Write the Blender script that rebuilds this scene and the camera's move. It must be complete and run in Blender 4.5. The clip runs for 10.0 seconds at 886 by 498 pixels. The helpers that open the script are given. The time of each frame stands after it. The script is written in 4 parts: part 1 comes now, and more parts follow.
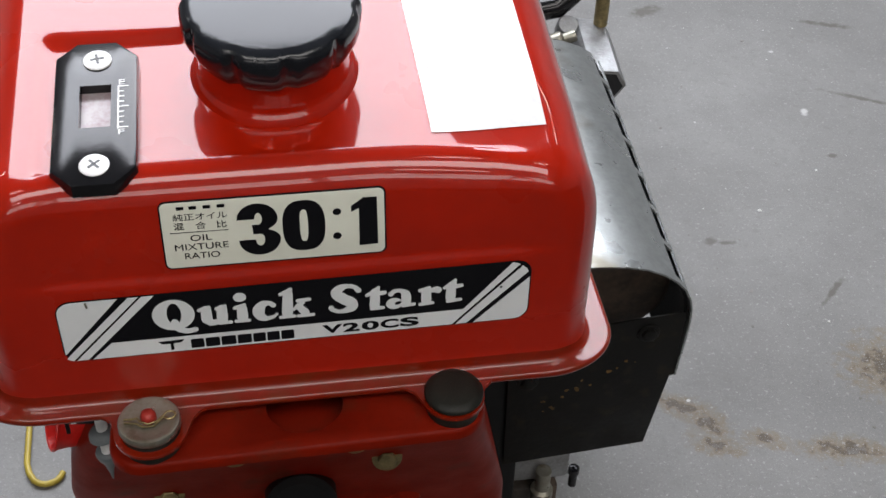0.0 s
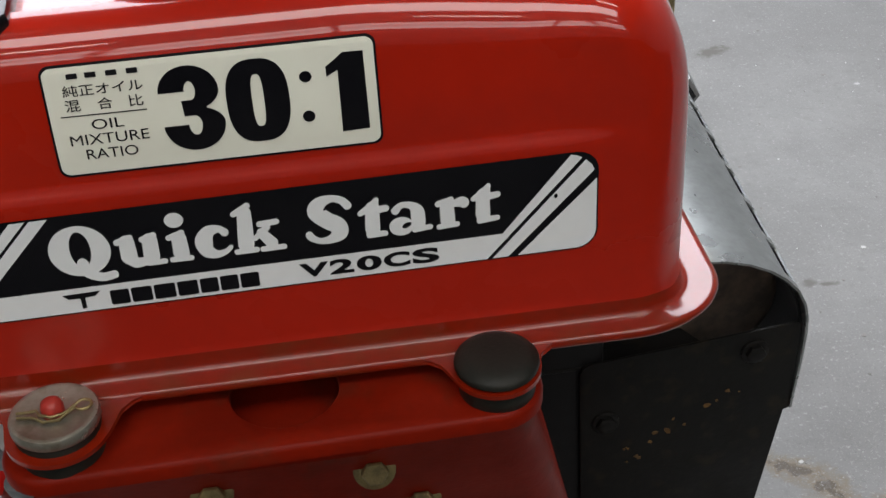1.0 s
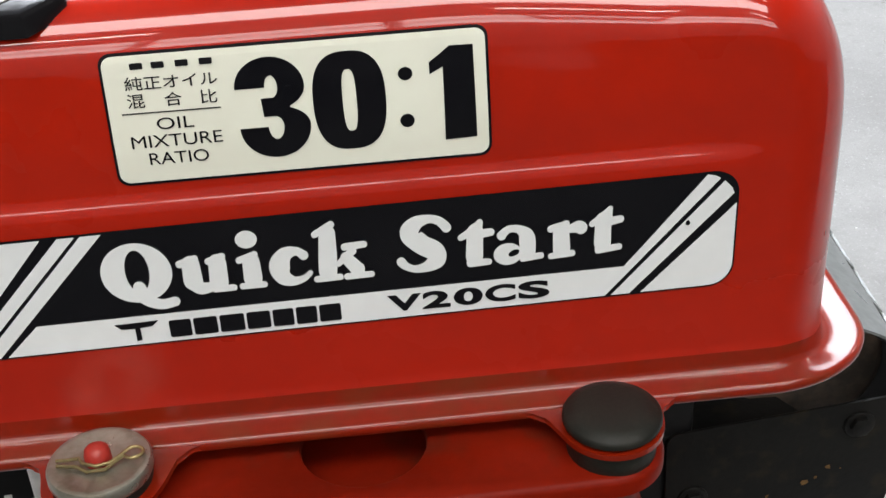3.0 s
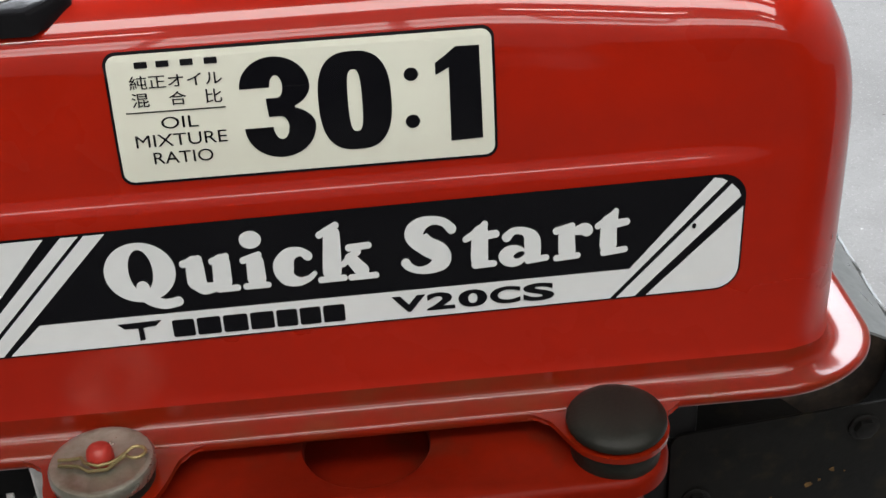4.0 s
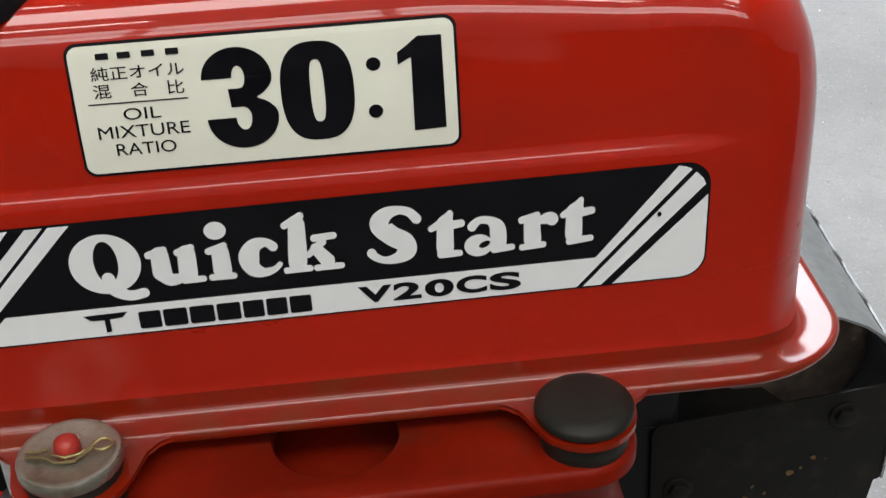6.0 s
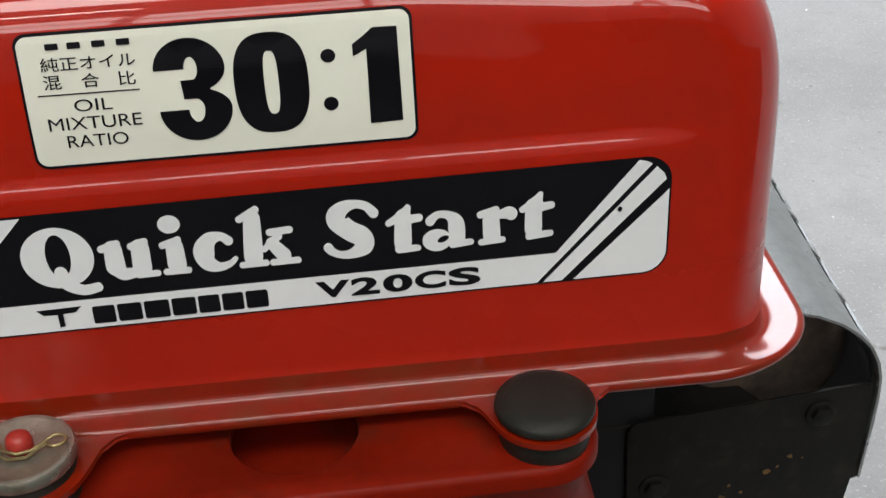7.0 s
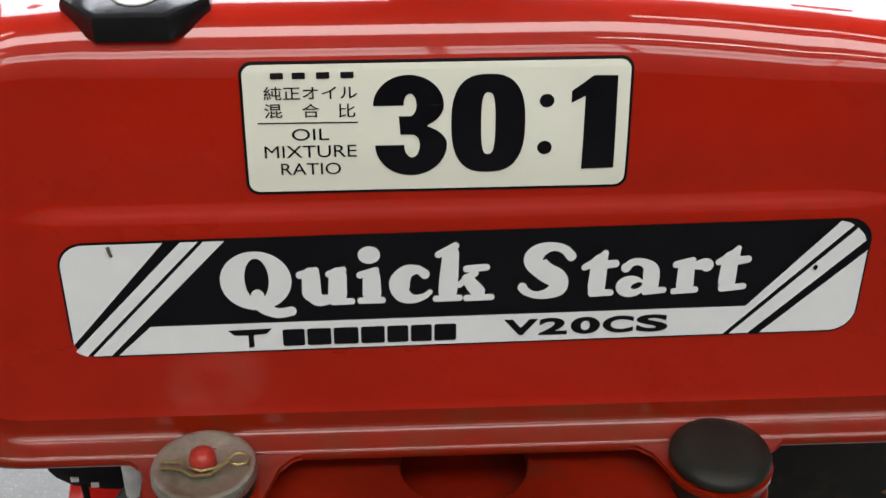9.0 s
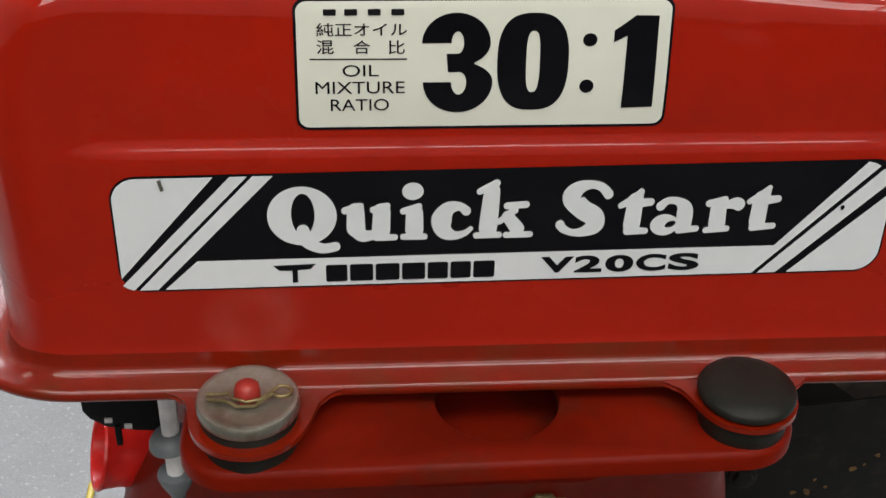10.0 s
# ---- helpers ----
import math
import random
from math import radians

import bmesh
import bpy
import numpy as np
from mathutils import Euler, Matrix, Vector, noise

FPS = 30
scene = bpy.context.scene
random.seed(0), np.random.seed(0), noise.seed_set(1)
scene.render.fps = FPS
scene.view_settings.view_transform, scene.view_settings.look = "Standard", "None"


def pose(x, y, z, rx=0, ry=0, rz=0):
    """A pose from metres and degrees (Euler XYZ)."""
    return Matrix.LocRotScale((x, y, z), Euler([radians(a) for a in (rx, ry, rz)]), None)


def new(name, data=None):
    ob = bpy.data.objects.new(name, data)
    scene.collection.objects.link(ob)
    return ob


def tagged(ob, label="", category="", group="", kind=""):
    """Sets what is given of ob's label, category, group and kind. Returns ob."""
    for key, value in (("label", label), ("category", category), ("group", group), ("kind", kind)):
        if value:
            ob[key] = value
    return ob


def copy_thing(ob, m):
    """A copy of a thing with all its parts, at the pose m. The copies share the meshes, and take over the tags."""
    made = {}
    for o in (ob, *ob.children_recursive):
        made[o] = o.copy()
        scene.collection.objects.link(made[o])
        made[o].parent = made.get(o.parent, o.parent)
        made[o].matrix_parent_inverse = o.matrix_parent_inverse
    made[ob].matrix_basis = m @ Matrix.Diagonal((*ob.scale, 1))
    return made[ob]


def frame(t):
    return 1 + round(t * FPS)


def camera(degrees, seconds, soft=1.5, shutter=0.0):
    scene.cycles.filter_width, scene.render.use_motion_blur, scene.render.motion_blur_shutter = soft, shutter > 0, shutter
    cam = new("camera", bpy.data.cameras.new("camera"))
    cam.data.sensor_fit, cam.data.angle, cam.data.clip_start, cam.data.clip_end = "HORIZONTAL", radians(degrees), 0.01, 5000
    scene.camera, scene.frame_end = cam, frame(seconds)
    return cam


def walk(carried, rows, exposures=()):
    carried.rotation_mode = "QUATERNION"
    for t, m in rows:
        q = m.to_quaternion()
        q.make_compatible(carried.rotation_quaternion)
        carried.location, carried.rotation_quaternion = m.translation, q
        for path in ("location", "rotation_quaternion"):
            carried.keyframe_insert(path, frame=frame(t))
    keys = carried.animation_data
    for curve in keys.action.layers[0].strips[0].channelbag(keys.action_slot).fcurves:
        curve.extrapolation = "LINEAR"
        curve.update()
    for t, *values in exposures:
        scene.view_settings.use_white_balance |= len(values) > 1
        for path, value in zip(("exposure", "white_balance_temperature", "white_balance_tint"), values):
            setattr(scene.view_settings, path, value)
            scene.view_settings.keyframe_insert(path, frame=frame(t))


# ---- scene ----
cam = camera(38.0, 10.0, 1.5)
# seconds, eye x y z, pitch, lean, yaw
PATH = [
    (0, 0.0010, -0.3473, 0.7832, -42.00, 2.04, -10.02),
    (0.2, -0.0005, -0.3430, 0.7671, -41.88, 2.57, -11.80),
    (0.3, 0.0002, -0.3409, 0.7549, -40.81, 3.26, -12.60),
    (0.5, 0.0022, -0.3221, 0.7179, -38.83, 3.05, -11.16),
    (0.7, 0.0111, -0.2947, 0.6751, -38.00, 0.54, -8.22),
    (0.8, 0.0147, -0.2842, 0.6573, -38.20, -1.33, -7.38),
    (1, 0.0243, -0.2775, 0.6344, -35.88, -3.17, -6.24),
    (1.2, 0.0324, -0.2657, 0.6221, -34.82, -4.10, -3.25),
    (1.3, 0.0265, -0.2603, 0.6176, -35.53, -4.07, -3.39),
    (1.5, 0.0208, -0.2576, 0.6021, -34.15, -2.61, -4.05),
    (1.7, 0.0213, -0.2508, 0.5956, -34.20, -2.78, -3.11),
    (2, 0.0170, -0.2477, 0.5915, -33.81, -2.76, -2.84),
    (2.3, 0.0181, -0.2462, 0.5919, -32.57, -2.99, -3.04),
    (2.5, 0.0164, -0.2441, 0.5989, -32.83, -3.12, -3.26),
    (2.7, 0.0112, -0.2446, 0.5992, -32.42, -3.26, -4.07),
    (3.8, 0.0148, -0.2408, 0.6030, -32.52, -2.59, -4.01),
    (4, 0.0119, -0.2423, 0.6002, -32.56, -2.74, -3.96),
    (4.5, 0.0147, -0.2443, 0.6029, -32.72, -2.71, -4.19),
    (5, 0.0171, -0.2452, 0.6013, -32.73, -2.99, -4.03),
    (6.5, 0.0201, -0.2424, 0.5985, -32.96, -2.83, -4.36),
    (7, 0.0259, -0.2419, 0.5966, -32.96, -2.60, -4.59),
    (7.5, 0.0257, -0.2408, 0.5957, -33.06, -2.34, -4.76),
    (8, 0.0190, -0.2368, 0.5990, -33.24, -1.42, -4.25),
    (8.5, 0.0066, -0.2292, 0.6084, -33.82, -0.50, -2.88),
    (9, -0.0095, -0.2322, 0.6084, -33.83, 0.34, -3.08),
    (9.5, -0.0134, -0.2348, 0.6045, -34.27, 0.58, -3.43),
    (10, -0.0257, -0.2447, 0.6025, -34.14, 1.58, -4.68),
]
walk(cam, [(t, pose(x, y, z, 90 + pitch, 0, yaw) @ pose(0, 0, 0, 0, 0, lean)) for t, x, y, z, pitch, lean, yaw in PATH], [(0, -1.26, 6500, 12), (0.5, -1.32, 6500, 12), (1, -1.12, 6500, 11), (1.5, -0.76, 6500, 10), (2.0, -0.49, 6500, 10), (2.5, -0.33, 6500, 10), (4.0, -0.64, 6500, 10), (4.5, -0.64, 6500, 10), (6.5, -0.65, 6500, 10), (7.5, -0.62, 6500, 10), (8.0, -0.61, 6500, 10), (8.5, -0.52, 6500, 10), (9, -0.70, 6500, 10), (9.5, -0.80, 6500, 10), (10, -0.72, 6500, 10)])
# ---- light ----
world = bpy.data.worlds.new("sky")
scene.world = world
world.use_nodes = True
wn = world.node_tree
sky = wn.nodes.new("ShaderNodeTexSky")
sky.sky_type, sky.sun_disc, sky.sun_elevation, sky.sun_rotation = "NISHITA", False, radians(40), radians(20)
wn.nodes["Background"].inputs["Strength"].default_value = 0.1
wn.links.new(sky.outputs["Color"], wn.nodes["Background"].inputs["Color"])


def area_lamp(name, m, sx, sy, watts, colour):
    data = bpy.data.lights.new(name, "AREA")
    data.shape, data.size, data.size_y, data.energy, data.color = "RECTANGLE", sx, sy, watts, colour
    ob = new(name, data)
    ob.matrix_world = m
    return ob


# ---- materials ----
def shade(name, colour, rough=0.5, metal=0.0, second=None, scale=60.0, mix=0.5, bump=0.0, bump_scale=400.0, rough_var=0.0, coat=0.0, coat_rough=0.05, grime=None, grime_scale=30.0, grime_cut=(0.6, 0.75), spec=0.5, coat_ior=1.5):
    mat = bpy.data.materials.new(name)
    mat.use_nodes = True
    nt = mat.node_tree
    bsdf = nt.nodes["Principled BSDF"]
    bsdf.inputs["Roughness"].default_value, bsdf.inputs["Metallic"].default_value = rough, metal
    bsdf.inputs["Coat Weight"].default_value, bsdf.inputs["Coat Roughness"].default_value = coat, coat_rough
    bsdf.inputs["Specular IOR Level"].default_value, bsdf.inputs["Coat IOR"].default_value = spec, coat_ior
    co = nt.nodes.new("ShaderNodeTexCoord")

    def noise_tex(sc, detail=5.0):
        n = nt.nodes.new("ShaderNodeTexNoise")
        n.inputs["Scale"].default_value, n.inputs["Detail"].default_value = sc, detail
        nt.links.new(co.outputs["Object"], n.inputs["Vector"])
        return n

    def ramp(src, lo, hi):
        r = nt.nodes.new("ShaderNodeMapRange")
        r.inputs["From Min"].default_value, r.inputs["From Max"].default_value = lo, hi
        nt.links.new(src, r.inputs["Value"])
        return r.outputs["Result"]

    def blend(fac, a, b):
        m = nt.nodes.new("ShaderNodeMix")
        m.data_type = "RGBA"
        nt.links.new(fac, m.inputs["Factor"])
        for sock, v in ((m.inputs[6], a), (m.inputs[7], b)):
            if isinstance(v, tuple):
                sock.default_value = (*v, 1)
            else:
                nt.links.new(v, sock)
        return m.outputs[2]

    second = second or tuple(c * 0.8 for c in colour)
    n1 = noise_tex(scale)
    n2 = noise_tex(scale * 7.3, 3.0)
    add = nt.nodes.new("ShaderNodeMath")
    add.operation = "MULTIPLY_ADD"
    add.inputs[1].default_value = 0.45
    nt.links.new(n2.outputs["Fac"], add.inputs[0])
    nt.links.new(n1.outputs["Fac"], add.inputs[2])
    out = blend(ramp(add.outputs[0], 0.72 - 0.35 * (1.01 - mix), 0.72 + 0.35 * (1.01 - mix)), colour, second)
    if grime:
        g = noise_tex(grime_scale, 8.0)
        out = blend(ramp(g.outputs["Fac"], *grime_cut), out, grime)
    nt.links.new(out, bsdf.inputs["Base Color"])
    if rough_var:
        rr = nt.nodes.new("ShaderNodeMapRange")
        rr.inputs["To Min"].default_value, rr.inputs["To Max"].default_value = rough - rough_var, rough + rough_var
        rr.inputs["From Min"].default_value, rr.inputs["From Max"].default_value = 0.3, 0.7
        nt.links.new(n1.outputs["Fac"], rr.inputs["Value"])
        nt.links.new(rr.outputs["Result"], bsdf.inputs["Roughness"])
    if bump:
        nb = noise_tex(bump_scale, 4.0)
        bp = nt.nodes.new("ShaderNodeBump")
        bp.inputs["Strength"].default_value, bp.inputs["Distance"].default_value = 1.0, bump
        nt.links.new(nb.outputs["Fac"], bp.inputs["Height"])
        nt.links.new(bp.outputs["Normal"], bsdf.inputs["Normal"])
    return mat


RED = shade("red_enamel", (0.43, 0.0120, 0.0014), 0.3, second=(0.36, 0.0100, 0.0013), scale=18, mix=0.3, bump=0.00022, bump_scale=48, rough_var=0.05, coat=1.0, coat_rough=0.03, spec=0.1, coat_ior=1.6)
def dust_gloss(mat, z0, z1, r0, r1):
    """Dust settled by the flange dulls the clear coat there; higher up it stays polished."""
    nt = mat.node_tree
    co = nt.nodes.new("ShaderNodeTexCoord")
    xyz = nt.nodes.new("ShaderNodeSeparateXYZ")
    nt.links.new(co.outputs["Object"], xyz.inputs[0])
    n = nt.nodes.new("ShaderNodeTexNoise")
    n.inputs["Scale"].default_value, n.inputs["Detail"].default_value = 35.0, 6.0
    nt.links.new(co.outputs["Object"], n.inputs["Vector"])
    ad = nt.nodes.new("ShaderNodeMath")
    ad.operation = "MULTIPLY_ADD"
    ad.inputs[1].default_value = 0.03
    nt.links.new(n.outputs["Fac"], ad.inputs[0])
    nt.links.new(xyz.outputs["Z"], ad.inputs[2])
    r = nt.nodes.new("ShaderNodeMapRange")
    for key, v in (("From Min", z0 + 0.015), ("From Max", z1 + 0.015), ("To Min", r0), ("To Max", r1)):
        r.inputs[key].default_value = v
    nt.links.new(ad.outputs[0], r.inputs["Value"])
    nt.links.new(r.outputs["Result"], nt.nodes["Principled BSDF"].inputs["Coat Roughness"])


dust_gloss(RED, 0.420, 0.466, 0.36, 0.035)
RED_DUSTY = shade("dusty_red_enamel", (0.235, 0.0112, 0.0016), 0.4, second=(0.18, 0.0115, 0.0022), scale=60, mix=0.4, bump=0.00004, bump_scale=500, rough_var=0.08, coat=0.75, coat_rough=0.12, spec=0.12, coat_ior=1.6, grime=(0.17, 0.030, 0.008), grime_scale=60, grime_cut=(0.5, 0.8))
RED_DULL = shade("dusty_red_paint", (0.20, 0.0086, 0.0016), 0.42, spec=0.10, second=(0.152, 0.0076, 0.0018), scale=40, mix=0.4, bump=0.00008, bump_scale=500, rough_var=0.1, grime=(0.06, 0.022, 0.012), grime_scale=45, grime_cut=(0.58, 0.8))
STUD_RED = shade("red_stud", (0.42, 0.03, 0.02), 0.4, scale=200, bump=0.0001)
PLASTIC_RED = shade("red_plastic", (0.75, 0.02, 0.015), 0.3, scale=80)
CAP = shade("black_cap_plastic", (0.012, 0.014, 0.018), 0.16, scale=120, bump=0.00004, bump_scale=700)
BLACK_PAINT = shade("black_satin_paint", (0.010, 0.010, 0.012), 0.16, scale=150, bump=0.00003)
RUBBER = shade("aged_rubber", (0.011, 0.012, 0.010), 0.5, spec=0.25, second=(0.020, 0.020, 0.016), scale=120, bump=0.0001, bump_scale=900, rough_var=0.1)
STEEL = shade("dull_zinc_steel", (0.38, 0.37, 0.32), 0.36, 0.75, second=(0.25, 0.24, 0.19), scale=110, mix=0.3, bump=0.00008, bump_scale=600, rough_var=0.12, grime=(0.14, 0.10, 0.06), grime_scale=120, grime_cut=(0.55, 0.75))
CHROME = shade("bright_screw_steel", (0.88, 0.87, 0.86), 0.4, 0.15, scale=200)
BRASS = shade("yellow_zinc_steel", (0.38, 0.30, 0.14), 0.4, 0.7, second=(0.2, 0.16, 0.08), scale=200, bump=0.0001)
GALV = shade("galvanised_sheet", (0.36, 0.38, 0.38), 0.32, 0.7, second=(0.25, 0.265, 0.26), scale=42, mix=0.4, bump=0.0002, bump_scale=130, rough_var=0.12, grime=(0.16, 0.15, 0.12), grime_scale=24, grime_cut=(0.58, 0.74))
GUARD = shade("black_rusty_guard", (0.0045, 0.0045, 0.0045), 0.48, second=(0.008, 0.0078, 0.007), scale=40, bump=0.00015, bump_scale=300, rough_var=0.12, spec=0.22, grime=(0.022, 0.018, 0.010), grime_scale=90, grime_cut=(0.55, 0.80))
RUST = shade("sooty_rusty_steel", (0.075, 0.052, 0.036), 0.6, second=(0.020, 0.016, 0.013), scale=38, bump=0.0004, bump_scale=200)
DARK = shade("dark_grey_metal", (0.005, 0.005, 0.0055), 0.5, 0.0, scale=90, bump=0.0001, spec=0.25)
GREY_PLASTIC = shade("grey_plastic", (0.16, 0.18, 0.19), 0.45, scale=80)
ALLOY = shade("cast_alloy", (0.36, 0.37, 0.38), 0.45, 0.6, second=(0.24, 0.24, 0.24), scale=70, bump=0.0003, bump_scale=300)
YELLOW = shade("yellow_cable", (0.44, 0.33, 0.04), 0.45, scale=100)
DECAL_WHITE = shade("cream_sticker", (0.83, 0.85, 0.74), 0.1, second=(0.79, 0.80, 0.69), scale=30, mix=0.3)
DECAL_SILVER = shade("pale_grey_sticker", (0.82, 0.85, 0.86), 0.2, second=(0.77, 0.80, 0.81), scale=40, mix=0.3)
DECAL_BLACK = shade("black_sticker", (0.003, 0.003, 0.005), 0.05, second=(0.005, 0.005, 0.007), scale=50)
PAPER = shade("white_label_paper", (0.90, 0.90, 0.90), 0.3, scale=60, mix=0.3, coat=0.5)
GAUGE_PANE = shade("clouded_gauge_pane", (0.30, 0.21, 0.23), 0.2, second=(0.42, 0.37, 0.38), scale=90, mix=0.5)
RUST_SPOT = shade("ochre_rust", (0.15, 0.085, 0.022), 0.85, second=(0.08, 0.045, 0.015), scale=300, mix=0.5)
INK = shade("grey_ink", (0.25, 0.25, 0.25), 0.5, scale=200)
SCUFF = shade("dark_scuff", (0.12, 0.115, 0.105), 0.85, second=(0.2, 0.19, 0.18), scale=120, mix=0.6)


def worn_floor():
    """Concrete with grain, blotches, and chipped, rusty and scuffed places of given x, y, half length, half width, turn."""
    mat = shade("worn_concrete", (0.180, 0.179, 0.172), 0.62, second=(0.146, 0.145, 0.140), scale=5.0, mix=0.35, bump=0.0008, bump_scale=70, rough_var=0.12, grime=(0.143, 0.140, 0.135), grime_scale=14, grime_cut=(0.52, 0.78))
    nt = mat.node_tree
    bsdf = nt.nodes["Principled BSDF"]
    co = nt.nodes.new("ShaderNodeTexCoord")
    rough = nt.nodes.new("ShaderNodeTexNoise")
    rough.inputs["Scale"].default_value, rough.inputs["Detail"].default_value = 120.0, 9.0
    nt.links.new(co.outputs["Object"], rough.inputs["Vector"])

    def spread(places, lo, hi):
        total = None
        for x, y, rx, ry, turn in places:
            mp = nt.nodes.new("ShaderNodeMapping")
            mp.vector_type = "TEXTURE"
            mp.inputs["Location"].default_value, mp.inputs["Rotation"].default_value, mp.inputs["Scale"].default_value = (x, y, 0), (0, 0, radians(turn)), (rx, ry, 1)
            nt.links.new(co.outputs["Object"], mp.inputs["Vector"])
            ln = nt.nodes.new("ShaderNodeVectorMath")
            ln.operation = "LENGTH"
            nt.links.new(mp.outputs["Vector"], ln.inputs[0])
            mr = nt.nodes.new("ShaderNodeMapRange")
            mr.inputs["From Min"].default_value, mr.inputs["From Max"].default_value = 1.5, 0.0
            nt.links.new(ln.outputs["Value"], mr.inputs["Value"])
            if total is None:
                total = mr.outputs["Result"]
            else:
                mx = nt.nodes.new("ShaderNodeMath")
                mx.operation = "MAXIMUM"
                nt.links.new(total, mx.inputs[0])
                nt.links.new(mr.outputs["Result"], mx.inputs[1])
                total = mx.outputs[0]
        ad = nt.nodes.new("ShaderNodeMath")
        ad.operation = "MULTIPLY_ADD"
        ad.inputs[1].default_value = 1.6
        nt.links.new(rough.outputs["Fac"], ad.inputs[0])
        nt.links.new(total, ad.inputs[2])
        cutr = nt.nodes.new("ShaderNodeMapRange")
        cutr.inputs["From Min"].default_value, cutr.inputs["From Max"].default_value = lo, hi
        nt.links.new(ad.outputs[0], cutr.inputs["Value"])
        gate = nt.nodes.new("ShaderNodeMath")
        gate.operation = "MULTIPLY"
        on = nt.nodes.new("ShaderNodeMath")
        on.operation = "GREATER_THAN"
        on.inputs[1].default_value = 0.02
        nt.links.new(total, on.inputs[0])
        nt.links.new(cutr.outputs["Result"], gate.inputs[0])
        nt.links.new(on.outputs[0], gate.inputs[1])
        return gate.outputs[0]

    def lay_over(fac, colour):
        old = bsdf.inputs["Base Color"].links[0].from_socket
        m = nt.nodes.new("ShaderNodeMix")
        m.data_type = "RGBA"
        nt.links.new(fac, m.inputs["Factor"])
        nt.links.new(old, m.inputs[6])
        m.inputs[7].default_value = (*colour, 1)
        nt.links.new(m.outputs[2], bsdf.inputs["Base Color"])

    rusty = ((0.312, 0.300, 0.030, 0.010, -35), (0.330, 0.281, 0.022, 0.014, -60), (0.331, 0.256, 0.020, 0.010, -20), (0.500, 0.322, 0.038, 0.030, 40), (0.432, 0.239, 0.038, 0.012, -12), (0.372, 0.257, 0.018, 0.008, -25), (0.470, 0.228, 0.024, 0.009, -15))
    lay_over(spread(rusty, 0.9, 1.6), (0.140, 0.104, 0.058))
    lay_over(spread(rusty, 1.42, 1.62), (0.066, 0.052, 0.033))
    for sc, lo, hi, colour in ((420.0, 0.58, 0.70, (0.120, 0.118, 0.112)), (300.0, 0.61, 0.72, (0.30, 0.298, 0.29)), (95.0, 0.56, 0.72, (0.135, 0.132, 0.126)), (760.0, 0.60, 0.70, (0.27, 0.268, 0.26))):
        fine = nt.nodes.new("ShaderNodeTexNoise")
        fine.inputs["Scale"].default_value, fine.inputs["Detail"].default_value = sc, 2.0
        nt.links.new(co.outputs["Object"], fine.inputs["Vector"])
        fr = nt.nodes.new("ShaderNodeMapRange")
        fr.inputs["From Min"].default_value, fr.inputs["From Max"].default_value, fr.inputs["To Max"].default_value = lo, hi, 0.6
        nt.links.new(fine.outputs["Fac"], fr.inputs["Value"])
        lay_over(fr.outputs["Result"], colour)
    dark = ((0.446, 0.886, 0.020, 0.010, 20), (0.644, 0.836, 0.030, 0.0045, -20), (0.628, 0.692, 0.036, 0.0035, -28), (0.399, 0.491, 0.006, 0.006, 0), (0.414, 0.486, 0.007, 0.003, 0), (0.488, 0.412, 0.022, 0.0028, 45), (0.56, 0.60, 0.007, 0.003, 0))
    lay_over(spread(dark, 0.95, 1.5), (0.085, 0.080, 0.068))
    pale = ((0.562, 0.788, 0.0035, 0.0025, 0), (0.559, 0.675, 0.006, 0.0035, 70))
    lay_over(spread(pale, 1.0, 1.5), (0.42, 0.42, 0.41))
    return mat


CONCRETE = worn_floor()
FLECK = shade("white_fleck", (0.52, 0.52, 0.50), 0.7, scale=200)
PLASTER = shade("painted_wall", (0.26, 0.25, 0.24), 0.8, scale=3, bump=0.001, bump_scale=40)
CEILING = shade("ceiling_board", (0.34, 0.34, 0.33), 0.85, scale=2, bump=0.001, bump_scale=30)
LAMP_WHITE = shade("white_lamp_steel", (0.8, 0.8, 0.8), 0.4)


def glowing(name, colour, strength):
    mat = bpy.data.materials.new(name)
    mat.use_nodes = True
    b = mat.node_tree.nodes["Principled BSDF"]
    b.inputs["Base Color"].default_value = (*colour, 1)
    b.inputs["Emission Color"].default_value = (*colour, 1)
    b.inputs["Emission Strength"].default_value = strength
    return mat


TUBE = glowing("fluorescent_tube", (1.0, 0.97, 0.90), 25.0)


# ---- mesh helpers ----
def part(name, bm, mat, parent=None, label="", smooth=40.0):
    bmesh.ops.recalc_face_normals(bm, faces=bm.faces)
    me = bpy.data.meshes.new(name)
    bm.to_mesh(me)
    bm.free()
    me.materials.append(mat)
    if smooth:
        for p in me.polygons:
            p.use_smooth = True
        me.set_sharp_from_angle(angle=radians(smooth))
    ob = new(name, me)
    if parent:
        ob.parent = parent
    return tagged(ob, label)


def holder(name, label, category, at=(0, 0, 0), group=""):
    ob = new(name)
    ob.empty_display_size = 0.02
    ob.location = at
    return tagged(ob, label, category, group)


def step(a, b, v):
    k = min(1.0, max(0.0, (v - a) / (b - a)))
    return k * k * (3 - 2 * k)


def grid_faces(bm, rings, closed=True):
    vs = [[bm.verts.new(p) for p in ring] for ring in rings]
    n = len(vs[0])
    for a, b in zip(vs, vs[1:]):
        for i in range(n if closed else n - 1):
            j = (i + 1) % n
            bm.faces.new((a[i], a[j], b[j], b[i]))
    return vs


